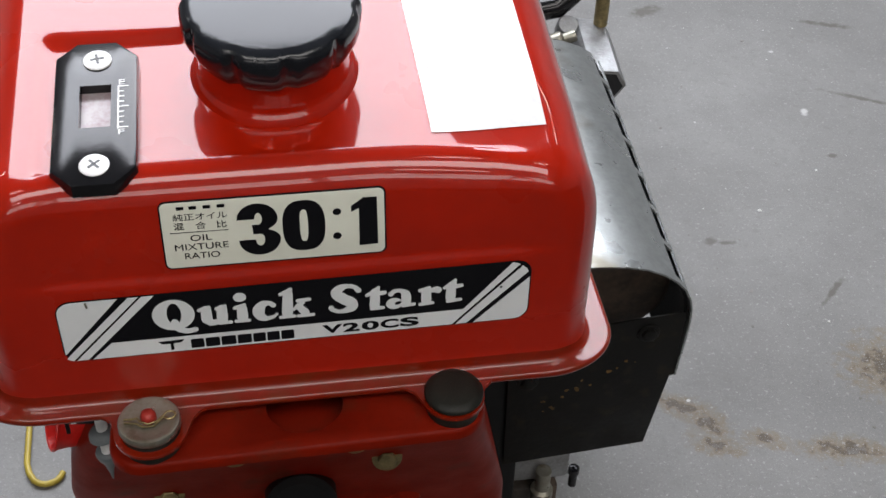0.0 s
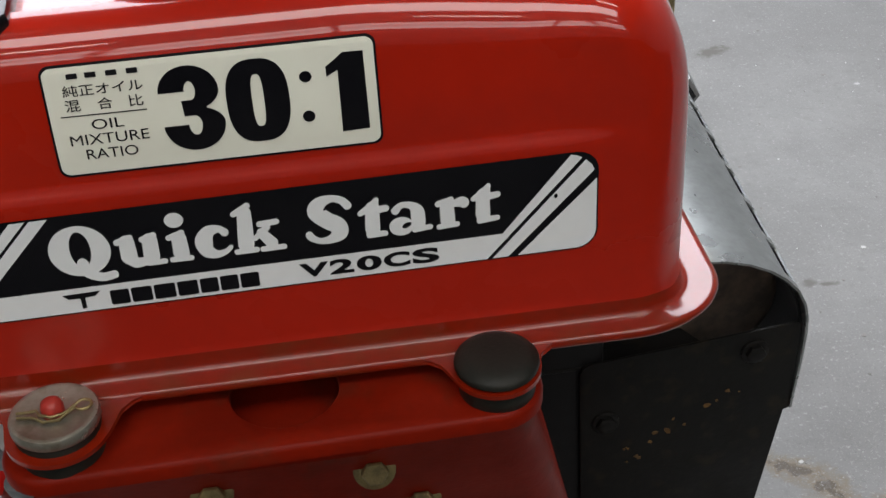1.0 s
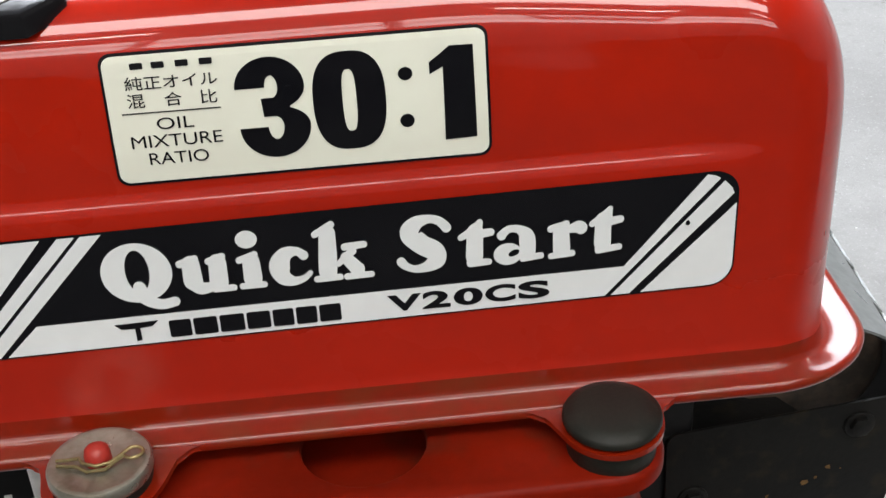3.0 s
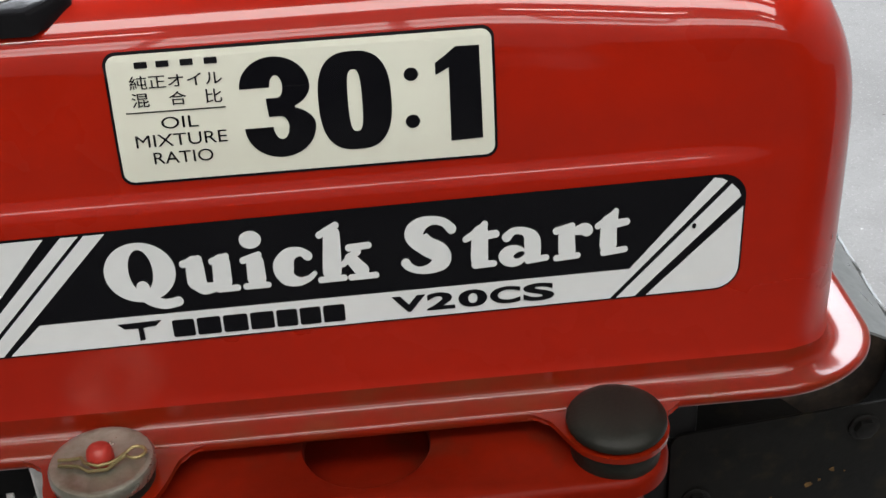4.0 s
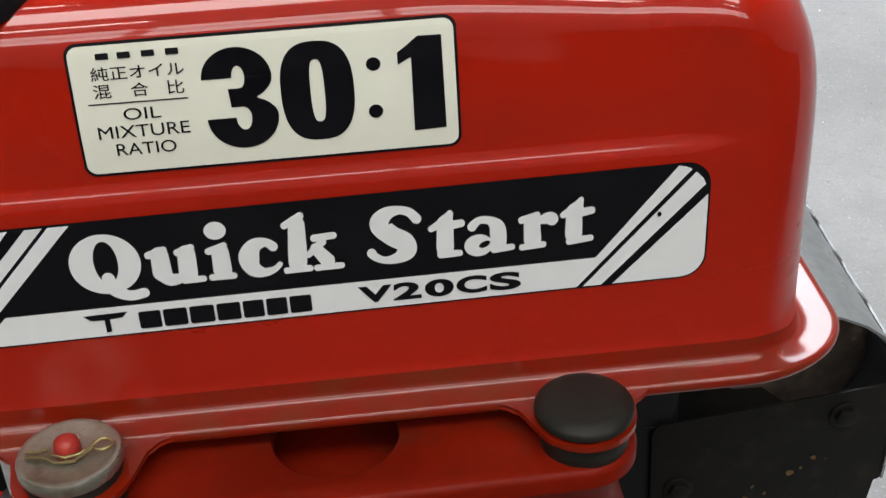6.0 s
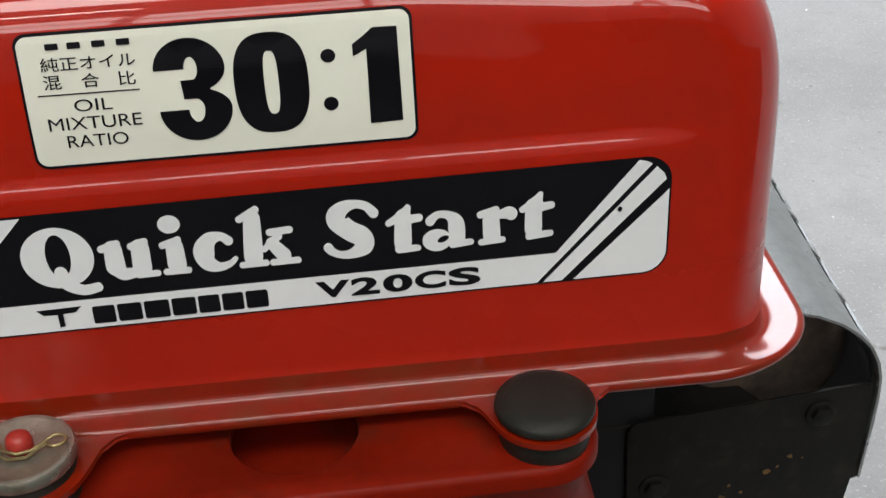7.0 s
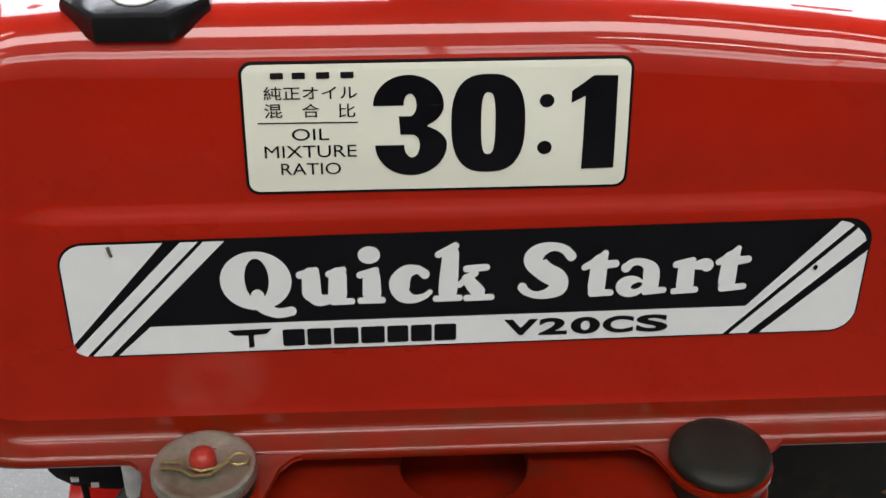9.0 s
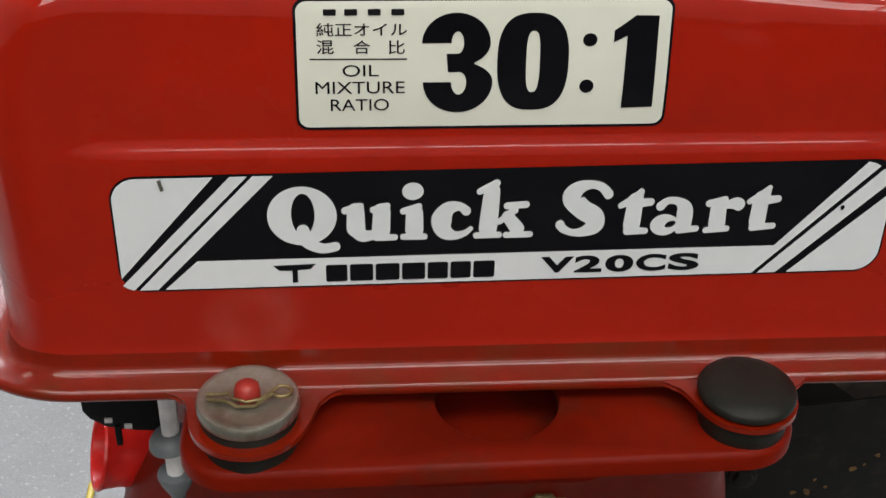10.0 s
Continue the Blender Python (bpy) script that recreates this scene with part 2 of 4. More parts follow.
def lathe(profile, n=48, m=Matrix(), bm=None, wobble=None):
    """Rings of (radius, height) round z; closed at both ends."""
    bm = bm or bmesh.new()
    rings = []
    for r, h in profile:
        ring = []
        for i in range(n):
            a = 2 * math.pi * i / n
            rr = r * (wobble(a, h) if wobble else 1)
            ring.append(m @ Vector((rr * math.cos(a), rr * math.sin(a), h)))
        rings.append(ring)
    vs = grid_faces(bm, rings)
    bm.faces.new(vs[0][::-1])
    bm.faces.new(vs[-1])
    return bm


def prism(outline, z0, z1, bevel=0.0, m=Matrix(), bm=None, seg=2):
    """A plate from a flat outline of (x, y), with rounded rims."""
    own = bmesh.new()
    lo = [own.verts.new((x, y, z0)) for x, y in outline]
    hi = [own.verts.new((x, y, z1)) for x, y in outline]
    n = len(lo)
    own.faces.new(lo[::-1])
    own.faces.new(hi)
    for i in range(n):
        own.faces.new((lo[i], lo[(i + 1) % n], hi[(i + 1) % n], hi[i]))
    if bevel:
        rim = [e for e in own.edges if abs(e.verts[0].co.z - e.verts[1].co.z) < 1e-7]
        bmesh.ops.bevel(own, geom=rim, offset=bevel, segments=seg, affect="EDGES", profile=0.5)
    bmesh.ops.transform(own, matrix=m, verts=own.verts)
    if bm is None:
        return own
    me = bpy.data.meshes.new("tmp")
    own.to_mesh(me)
    own.free()
    bm.from_mesh(me)
    bpy.data.meshes.remove(me)
    return bm


def box(x0, x1, y0, y1, z0, z1, bevel=0.0, m=Matrix(), bm=None):
    own = bmesh.new()
    bmesh.ops.create_cube(own, size=1, matrix=Matrix.Translation(((x0 + x1) / 2, (y0 + y1) / 2, (z0 + z1) / 2)) @ Matrix.Diagonal((x1 - x0, y1 - y0, z1 - z0, 1)))
    if bevel:
        bmesh.ops.bevel(own, geom=own.edges[:], offset=bevel, segments=2, affect="EDGES", profile=0.5)
    bmesh.ops.transform(own, matrix=m, verts=own.verts)
    if bm is None:
        return own
    me = bpy.data.meshes.new("tmp")
    own.to_mesh(me)
    own.free()
    bm.from_mesh(me)
    bpy.data.meshes.remove(me)
    return bm


def tube(points, r, n=10, bm=None):
    """A round wire along points."""
    bm = bm or bmesh.new()
    pts = [Vector(p) for p in points]
    rings, side = [], None
    for i, p in enumerate(pts):
        d = (pts[min(i + 1, len(pts) - 1)] - pts[max(i - 1, 0)]).normalized()
        if side is None:
            side = d.orthogonal().normalized()
        side = (side - d * side.dot(d)).normalized()
        up = d.cross(side)
        rings.append([p + r * (math.cos(2 * math.pi * k / n) * side + math.sin(2 * math.pi * k / n) * up) for k in range(n)])
    vs = grid_faces(bm, rings)
    bm.faces.new(vs[0][::-1])
    bm.faces.new(vs[-1])
    return bm


def rounded(x0, x1, y0, y1, r, n=8):
    pts = []
    for cx, cy, a0 in ((x1 - r, y1 - r, 0), (x0 + r, y1 - r, 90), (x0 + r, y0 + r, 180), (x1 - r, y0 + r, 270)):
        for k in range(n + 1):
            a = radians(a0 + 90 * k / n)
            pts.append((cx + r * math.cos(a), cy + r * math.sin(a)))
    return pts


def disc(cx, cy, rx, ry=None, n=32):
    ry = ry or rx
    return [(cx + rx * math.cos(2 * math.pi * k / n), cy + ry * math.sin(2 * math.pi * k / n)) for k in range(n)]


def hex_bolt(m, r=0.0055, h=0.004, washer=0.0085, bm=None):
    bm = bm or bmesh.new()
    lathe([(0.0005, 0), (washer, 0), (washer, 0.0010), (washer - 0.0004, 0.0013), (r * 0.9, 0.0013)], 24, m, bm)
    lathe([(r, 0.001), (r, 0.001 + h * 0.85), (r * 0.85, 0.001 + h), (0.0003, 0.001 + h)], 6, m, bm)
    return bm


# ---- the room ----
X0, X1, YB, YF, HIGH = -3.5, 4.0, -4.0, 5.5, 3.3
SKY = (-1.5, 2.3, 1.35, 5.1)  # the wide roof light: x0, x1, y0, y1
SKY_2 = (-1.9, 2.1, -2.3, -1.2)  # the narrow one behind the camera


def setting(name, bm, mat, label):
    return tagged(part(name, bm, mat, None, label, 0), label, name.split("_")[0], "", "structure")


setting("floor", box(X0 - 0.2, X1 + 0.2, YB - 0.2, YF + 0.2, -0.2, 0), CONCRETE, "worn grey concrete workshop floor with chips")
setting("wall_north", box(X0 - 0.2, X1 + 0.2, YF, YF + 0.2, 0, HIGH), PLASTER, "plain painted workshop wall")
WIN = (-2.6, 3.0, 2.1, 3.2)  # the wide window behind the camera: x0, x1, z0, z1
bm = bmesh.new()
for x0, x1, z0, z1 in ((X0 - 0.2, X1 + 0.2, 0, WIN[2]), (X0 - 0.2, X1 + 0.2, WIN[3], HIGH), (X0 - 0.2, WIN[0], WIN[2], WIN[3]), (WIN[1], X1 + 0.2, WIN[2], WIN[3])):
    box(x0, x1, YB - 0.2, YB, z0, z1, bm=bm)
setting("wall_south", bm, PLASTER, "plain painted workshop wall with a wide window")
bm = bmesh.new()
for k in range(7):
    x = WIN[0] + (WIN[1] - WIN[0]) * k / 6
    box(x - 0.035, x + 0.035, YB - 0.15, YB - 0.05, WIN[2], WIN[3], bm=bm)
box(WIN[0], WIN[1], YB - 0.14, YB - 0.06, 2.62, 2.68, bm=bm)
setting("window_frame", bm, LAMP_WHITE, "white window frame with upright bars")
area_lamp("window_light", Matrix.Translation(((WIN[0] + WIN[1]) / 2, YB - 0.19, (WIN[2] + WIN[3]) / 2)) @ Matrix.Rotation(radians(90), 4, "X"), WIN[1] - WIN[0], WIN[3] - WIN[2], 135, (1.0, 0.96, 0.90))
setting("wall_west", box(X0 - 0.2, X0, YB, YF, 0, HIGH), PLASTER, "plain painted workshop wall")
setting("wall_east", box(X1, X1 + 0.2, YB, YF, 0, HIGH), PLASTER, "plain painted workshop wall")
bm = bmesh.new()
for x0, x1, y0, y1 in ((X0 - 0.2, X1 + 0.2, YB - 0.2, SKY_2[2]), (X0 - 0.2, SKY_2[0], SKY_2[2], SKY_2[3]), (SKY_2[1], X1 + 0.2, SKY_2[2], SKY_2[3]), (X0 - 0.2, X1 + 0.2, SKY_2[3], SKY[2]), (X0 - 0.2, X1 + 0.2, SKY[3], YF + 0.2), (X0 - 0.2, SKY[0], SKY[2], SKY[3]), (SKY[1], X1 + 0.2, SKY[2], SKY[3])):
    box(x0, x1, y0, y1, HIGH, HIGH + 0.15, bm=bm)
setting("ceiling", bm, CEILING, "plain ceiling board with two roof lights")
area_lamp("roof_light", pose((SKY[0] + SKY[1]) / 2, (SKY[2] + SKY[3]) / 2, HIGH + 0.12), SKY[1] - SKY[0], SKY[3] - SKY[2], 850, (0.90, 0.935, 1.0))
area_lamp("roof_light_south", pose((SKY_2[0] + SKY_2[1]) / 2, (SKY_2[2] + SKY_2[3]) / 2, HIGH + 0.12), SKY_2[1] - SKY_2[0], SKY_2[3] - SKY_2[2], 160, (1.0, 0.97, 0.92))


def ceiling_light(x, y):
    ob = holder("ceiling_light", "white twin fluorescent ceiling light, switched on", "lamp", (x, y, HIGH), "ceiling lights")
    part("frame", box(-0.62, 0.62, -0.07, 0.07, -0.05, 0, 0.006), LAMP_WHITE, ob)
    for s in (-1, 1):
        part("fluorescent_tube", tube([(-0.59, 0.04 * s, -0.07), (0.59, 0.04 * s, -0.07)], 0.014, 16), TUBE, ob)
    return ob


first = ceiling_light(-1.2, -0.6)
for x, y in ((1.4, -0.6), (-1.2, -3.0), (1.4, -3.0), (-2.6, 2.2), (3.3, 2.2)):
    copy_thing(first, pose(x, y, HIGH))

# Added mat, never in view: keeps reflections in the tank's front dark.
tagged(part("reflection_mat", prism(rounded(-3.3, 3.8, -3.8, -0.16, 0.05), 0, 0.006, 0.002), RUBBER), "unseen dark rubber mat, added to darken the tank's reflections", "mat")

# ---- marks on the floor ----
rng = random.Random(4)


bm = bmesh.new()
for k in range(150):
    x, y = rng.uniform(0.2, 1.0), rng.uniform(0.1, 1.4)
    r = 0.0006 + 0.0022 * rng.random() ** 3
    prism([(x + r * rng.uniform(0.5, 1) * math.cos(a), y + r * rng.uniform(0.5, 1) * math.sin(a)) for a in (0, 1, 2.1, 3.2, 4.2, 5.3)], 0, 0.0005, 0, bm=bm)
tagged(part("paint_flecks", bm, FLECK, None, "scattered tiny white flecks on the concrete", 0), "scattered tiny white flecks on the concrete", "flecks", "", "stuff")
bm = bmesh.new()
for k in range(280):
    x, y = rng.uniform(0.2, 1.0), rng.uniform(0.1, 1.4)
    r = 0.0007 + 0.0028 * rng.random() ** 3
    prism([(x + r * rng.uniform(0.3, 1) * math.cos(a), y + r * rng.uniform(0.3, 1) * math.sin(a)) for a in (0, 1, 2.1, 3.2, 4.2, 5.3)], 0, 0.0004, 0, bm=bm)
tagged(part("dirt_specks", bm, SCUFF, None, "scattered dark dirt specks on the concrete", 0), "scattered dark dirt specks on the concrete", "dirt", "", "stuff")

# ---- the fuel tank ----
TY, ZB, ZT, TCX, THX, RT = -0.0062, 0.414, 0.5045, 0.007, 0.1165, 0.011
TDEPTH, TRC = 0.165, 0.018
SLOPE = math.tan(radians(9))


def inset(zp):
    z1 = ZT - RT
    i = 0.03 * (min(zp, z1) - ZB)
    if zp > z1:
        i += RT * (1 - math.sqrt(max(0.0, 1 - min(1.0, (zp - z1) / RT) ** 2)))
    return i


def crease(x, zp):
    d = abs(x - TCX)
    return -0.0016 * step(0.4632, 0.4672, zp) * (1 - step(0.078, 0.104, d)) - 0.0024 * step(0.474, 0.503, zp) * (1 - step(0.050, 0.115, d))


def top_z(y):
    return ZT + SLOPE * (y - TY)


def sag(x, y):
    """The front of the top droops a little towards one corner."""
    return 0.005 * step(0.030, 0.098, x) * (1 - step(0.0, 0.045, y))


def front_y(x, z):
    y = TY
    for _ in range(6):
        zp = ZB + (z - ZB) * (ZT - ZB) / (top_z(y) - ZB)
        y = TY + inset(zp) - crease(x, zp)
    return y


def pan(x, y):
    """How far the sunk part of the tank's top lies below its rim."""
    right = 0.0485 - x + 0.006 * step(0.0, 0.09, y)
    dy = min(y - 0.0075, (0.077 if x < -0.028 else 0.077 + 0.03 * step(-0.028, -0.012, x)) - y)
    rise = 0.6 * step(-0.050, -0.012, right) + 0.4 * step(-0.004, 0.010, right)
    return 0.0030 * step(-0.002, 0.0055, x + 0.0785) * rise * step(-0.002, 0.0045, dy)


def tank_outline(o, n=44):
    """A rounded rectangle, o metres outside the tank's foot, as (x, y, nx, ny)."""
    hx, hy, r = THX + o, TDEPTH / 2 + o, max(0.002, TRC + o)
    cy = TY + TDEPTH / 2
    pts = []
    corners = ((1, 1, 0), (-1, 1, 90), (-1, -1, 180), (1, -1, 270))
    for q, (sx, sy, a0) in enumerate(corners):
        ex, ey = TCX + sx * (hx - r), cy + sy * (hy - r)
        for k in range(17):
            a = radians(a0 + 90 * k / 16)
            pts.append((ex + r * math.cos(a), ey + r * math.sin(a), math.cos(a), math.sin(a)))
        nsx, nsy, na = corners[(q + 1) % 4]
        fx, fy = TCX + nsx * (hx - r), cy + nsy * (hy - r)
        c, s = math.cos(radians(na)), math.sin(radians(na))
        ax, ay, bx, by = ex + r * c, ey + r * s, fx + r * c, fy + r * s
        m = n * 2 if q in (0, 2) else n
        for k in range(1, m):
            pts.append((ax + (bx - ax) * k / m, ay + (by - ay) * k / m, c, s))
    return pts


def flange_rings():
    """The seam flange: flat at the sides and back, a rising apron along the front."""
    rings = []
    for o, z, apron in ((-0.02, 0.4026, 0), (0.004, 0.4026, 0), (0.0100, 0.4026, 0), (0.0116, 0.4029, 0), (0.0122, 0.4036, 0), (0.0123, 0.4043, 0), (0.0121, 0.4050, 0), (0.0116, 0.4055, 0), (0.0110, 0.40575, 0), (0.0100, 0.4058, 0.0002), (0.0080, 0.4058, 0.0006),
                        (0.0064, 0.4058, 0.0010), (0.0048, 0.4058, 0.0014), (0.0032, 0.40585, 0.0018), (0.0020, 0.4061, 0.0021), (0.0013, 0.4070, 0.0024), (0.0008, 0.4088, 0.0024), (0.0005, 0.4110, 0.0016)):
        rings.append([Vector((x, y + 0.50 * max(0.0, o) * max(0.0, -ny), z + apron * step(0.65, 1.0, -ny))) for x, y, _, ny in tank_outline(o)])
    return rings


def tank_flange():
    bm = bmesh.new()
    vs = grid_faces(bm, flange_rings())
    bm.faces.new(vs[0][::-1])
    return bm


def tank_shell():
    bm = bmesh.new()
    rings = flange_rings()[-1:]
    levels = [ZB + (ZT - RT - ZB) * k / 56 for k in range(57)] + [ZT - RT + RT * math.sin(radians(90 * k / 14)) for k in range(1, 15)]
    for zp in levels:
        ring = []
        for x, y, nx, ny in tank_outline(-inset(zp)):
            if ny < -0.2:
                y -= crease(x, zp) * step(0.2, 0.95, -ny)
            x += 0.7 * nx * inset(min(zp, ZT - RT))
            x = TCX + (x - TCX) * (1 - 0.125 * max(0.0, (zp - 0.452) / 0.0525) ** 3.2)
            ring.append(Vector((x, y, ZB + (zp - ZB) * (top_z(y) - ZB) / (ZT - ZB) - sag(x, y) * step(0.468, 0.5045, zp))))
        rings.append(ring)
    edge = [(v.x, v.y) for v in rings[-1]]
    cx, cy = TCX, TY + TDEPTH / 2
    for k in range(1, 64):
        s = 1 - k / 64
        ring = []
        for x, y in edge:
            px, py = cx + (x - cx) * s, cy + (y - cy) * s
            ring.append(Vector((px, py, top_z(py) - pan(px, py) - sag(px, py))))
        rings.append(ring)
    vs = grid_faces(bm, rings)
    bm.faces.new(vs[-1])
    return bm


tank = holder("fuel_tank", "glossy red steel fuel tank with stickers, filler cap and gauge", "fuel tank")
part("tank_shell", tank_shell(), RED, tank, "", 60)
part("tank_flange", tank_flange(), RED_DUSTY, tank, "dusty red seam flange", 60)


def ear(cx, cy, r, xl, xr, yb, left, right):
    """The outline of a mounting ear that sweeps out of the flange and meets its round end at the angles left and right."""
    def sweep(x_far, angle, s):
        a = radians(angle)
        ex, ey = cx + r * math.cos(a), cy + r * math.sin(a)
        tx, ty = s * math.sin(a), -s * math.cos(a)
        reach = 0.45 * math.hypot(ex - x_far, ey - yb)
        p = [(x_far, yb), (x_far - s * reach, yb), (ex - tx * reach, ey - ty * reach), (ex, ey)]
        return [tuple((1 - t) ** 3 * p[0][i] + 3 * (1 - t) ** 2 * t * p[1][i] + 3 * (1 - t) * t * t * p[2][i] + t ** 3 * p[3][i] for i in (0, 1)) for t in [k / 10 for k in range(11)]]
    pts = [(xr, 0.004)] + sweep(xr, right, 1)
    for k in range(1, 20):
        a = radians(right - (right - left) * k / 20)
        pts.append((cx + r * math.cos(a), cy + r * math.sin(a)))
    return pts + sweep(xl, left, -1)[::-1] + [(xl, 0.004)]


PIN, KNOB = (-0.0507, -0.0208), (0.0654, -0.0186)
part("mounting_ear", prism(ear(*PIN, 0.0138, -0.0715, -0.0275, -0.0118, -172, -28), 0.4038, 0.40525, 0.0006), RED_DUSTY, tank)
part("mounting_ear", prism(ear(*KNOB, 0.0121, 0.0432, 0.0860, -0.0114, -152, -4), 0.4038, 0.40525, 0.0006), RED_DUSTY, tank)

# top fittings follow the sloping top


def on_top(x, y, lift=0.0):
    """A frame on the sunk top at x, y: local z is square to the top."""
    z = top_z(y) - pan(x, y)
    return Matrix.Translation((x, y, z)) @ Matrix.Rotation(radians(9), 4, "X") @ Matrix.Translation((0, 0, lift))


NECK = on_top(0.0065, 0.0566)
part("filler_neck", lathe([(0.0318, -0.002), (0.0310, 0.0002), (0.0302, 0.0014), (0.0296, 0.0030), (0.0286, 0.0036), (0.0280, 0.0048), (0.0278, 0.008), (0.0276, 0.017), (0.024, 0.018)], 72, NECK), RED, tank)


def lobes(a, h):
    d = abs(((a / (2 * math.pi) * 10 + 0.3) % 1) - 0.5) * 2
    return 1 - 0.055 * step(0.62, 1.0, d) * (1 - step(0.0309, 0.0336, h))


part("filler_cap", lathe([(r, h - 0.0066) for r, h in ((0.020, 0.0215), (0.0278, 0.0218), (0.0290, 0.0228), (0.0302, 0.0250), (0.0314, 0.0275), (0.0321, 0.0300), (0.0323, 0.0345), (0.0321, 0.0370), (0.0312, 0.0388), (0.0295, 0.0398), (0.0262, 0.0403), (0.019, 0.0409), (0.010, 0.0413), (0.001, 0.0415))], 144, NECK, wobble=lobes), CAP, tank, "black lobed plastic filler cap")


def glyphs(text, x0, z0, x1, z1, fat=0.0, bm=None, lean=0.0):
    """Built-in lettering stretched into a box."""
    data = bpy.data.curves.new("lettering", "FONT")
    data.body, data.size, data.offset, data.resolution_u = text, 1.0, fat, 6
    ob = new("lettering", data)
    bpy.context.view_layer.update()
    me = bpy.data.meshes.new_from_object(ob.evaluated_get(bpy.context.evaluated_depsgraph_get()))
    bpy.data.objects.remove(ob)
    bpy.data.curves.remove(data)
    bm = bm or bmesh.new()
    if me.vertices:
        xs, ys = [v.co.x for v in me.vertices], [v.co.y for v in me.vertices]
        ax, bx, ay, by = min(xs), max(xs), min(ys), max(ys)
        for v in me.vertices:
            fy = (v.co.y - ay) / max(1e-6, by - ay)
            v.co = (x0 + (x1 - x0) * (v.co.x - ax) / max(1e-6, bx - ax) + lean * fy, z0 + (z1 - z0) * fy, 0)
        bm.from_mesh(me)
    bpy.data.meshes.remove(me)
    return bm


G = on_top(-0.0575, 0.0352)
GHX, GHY, GT = 0.0147, 0.0355, 0.0058


def gauge_plate():
    c = 0.0075
    pts = [(GHX, GHY - c), (GHX - c, GHY), (-GHX + c, GHY), (-GHX, GHY - c), (-GHX, -GHY + c), (-GHX + c, -GHY), (GHX - c, -GHY), (GHX, -GHY + c)]
    hole = [(0.0055, 0.0125), (-0.0055, 0.0125), (-0.0055, -0.0085), (0.0055, -0.0085)]
    bm = bmesh.new()
    top = [bm.verts.new((x * 0.90, y * 0.96, GT)) for x, y in pts]
    rim = [bm.verts.new((x * 0.97, y * 0.988, GT - 0.0005)) for x, y in pts]
    mid = [bm.verts.new((x, y, GT - 0.0018)) for x, y in pts]
    low = [bm.verts.new((x, y, 0.0)) for x, y in pts]
    ht = [bm.verts.new((x, y, GT)) for x, y in hole]
    hb = [bm.verts.new((x, y, 0.0014)) for x, y in hole]
    for a, b in ((top, rim), (rim, mid), (mid, low)):
        for i in range(8):
            bm.faces.new((a[i], a[(i + 1) % 8], b[(i + 1) % 8], b[i]))
    for i in range(4):
        bm.faces.new((ht[i], hb[i], hb[(i + 1) % 4], ht[(i + 1) % 4]))
        bm.faces.new((top[2 * i], top[2 * i + 1], ht[i]))
        bm.faces.new((top[2 * i + 1], top[(2 * i + 2) % 8], ht[(i + 1) % 4], ht[i]))
    bm.faces.new(hb)
    bmesh.ops.transform(bm, matrix=G, verts=bm.verts)
    return bm


gauge = part("fuel_gauge", gauge_plate(), BLACK_PAINT, tank, "black fuel gauge plate with a small window", 25)


def cross_screw(m):
    bm = lathe([(0.0050, 0.0), (0.0052, 0.0003), (0.0050, 0.0006), (0.0042, 0.0008), (0.0025, 0.0010), (0.0002, 0.0011)], 32, m)
    return bm


for s, turn in ((-1, 40), (1, 10)):
    sm_ = G @ Matrix.Translation((0.0004, 0.0260 * s - 0.0008, GT))
    sc = part("screw", cross_screw(sm_), CHROME, gauge, "bright cross-head screw")
    cut = bmesh.new()
    for a in (0, 90):
        box(-0.0025, 0.0025, -0.0005, 0.0005, 0.0008, 0.00118, m=sm_ @ Matrix.Rotation(radians(turn + a), 4, "Z"), bm=cut)
    part("screw_slot", cut, BLACK_PAINT, gauge, "dark cross slot")
part("window", box(-0.0054, 0.0054, -0.0084, 0.0124, 0.0016, 0.0020, m=G), GAUGE_PANE, gauge, "pale window of the fuel gauge")
bm = bmesh.new()
box(0.0078, 0.0083, -0.0100, 0.0115, GT, GT + 0.00015, m=G, bm=bm)
for k in range(9):
    y = -0.0095 + 0.0205 * k / 8
    box(0.0083, 0.0083 + (0.0034 if k % 4 == 0 else 0.0018), y, y + 0.0005, GT, GT + 0.00015, m=G, bm=bm)
part("scale_marks", bm, PAPER, gauge, "white scale marks")
for ch, y in (("E", 0.0120), ("F", -0.0128)):
    bm = glyphs(ch, 0.0082, y, 0.0104, y + 0.0026)
    bmesh.ops.transform(bm, matrix=G @ Matrix.Translation((0, 0, GT + 0.0002)), verts=bm.verts)
    part("gauge_letter", bm, PAPER, gauge, "small white letter", 0)

# white label on the raised right side of the top
bm = bmesh.new()
rows_ = []
for j in range(25):
    y = 0.0185 + (0.150 - 0.0185) * j / 24
    xl, xr = 0.0600 - 0.004 * j / 24, 0.1020 - 0.002 * j / 24
    rows_.append([Vector((xl + (xr - xl) * i / 12, y, top_z(y) - pan(xl + (xr - xl) * i / 12, y) - sag(xl + (xr - xl) * i / 12, y) + 0.0004)) for i in range(13)])
grid_faces(bm, rows_, False)
label_ob = part("white_label", bm, PAPER, tank, "blank-looking white paper label")
bm = bmesh.new()
for j in range(7):
    y, x = 0.045 + 0.014 * j + rng.uniform(-0.003, 0.003), 0.0612 + rng.uniform(0, 0.005)
    z = top_z(y) + 0.00055
    bm.faces.new([bm.verts.new(p) for p in ((x, y, z), (x + 0.0015, y, z), (x + 0.0015, y + 0.0004, z + SLOPE * 0.0004), (x, y + 0.0004, z + SLOPE * 0.0004))])
part("print_lines", bm, INK, label_ob, "faint specks of grey print", 0)


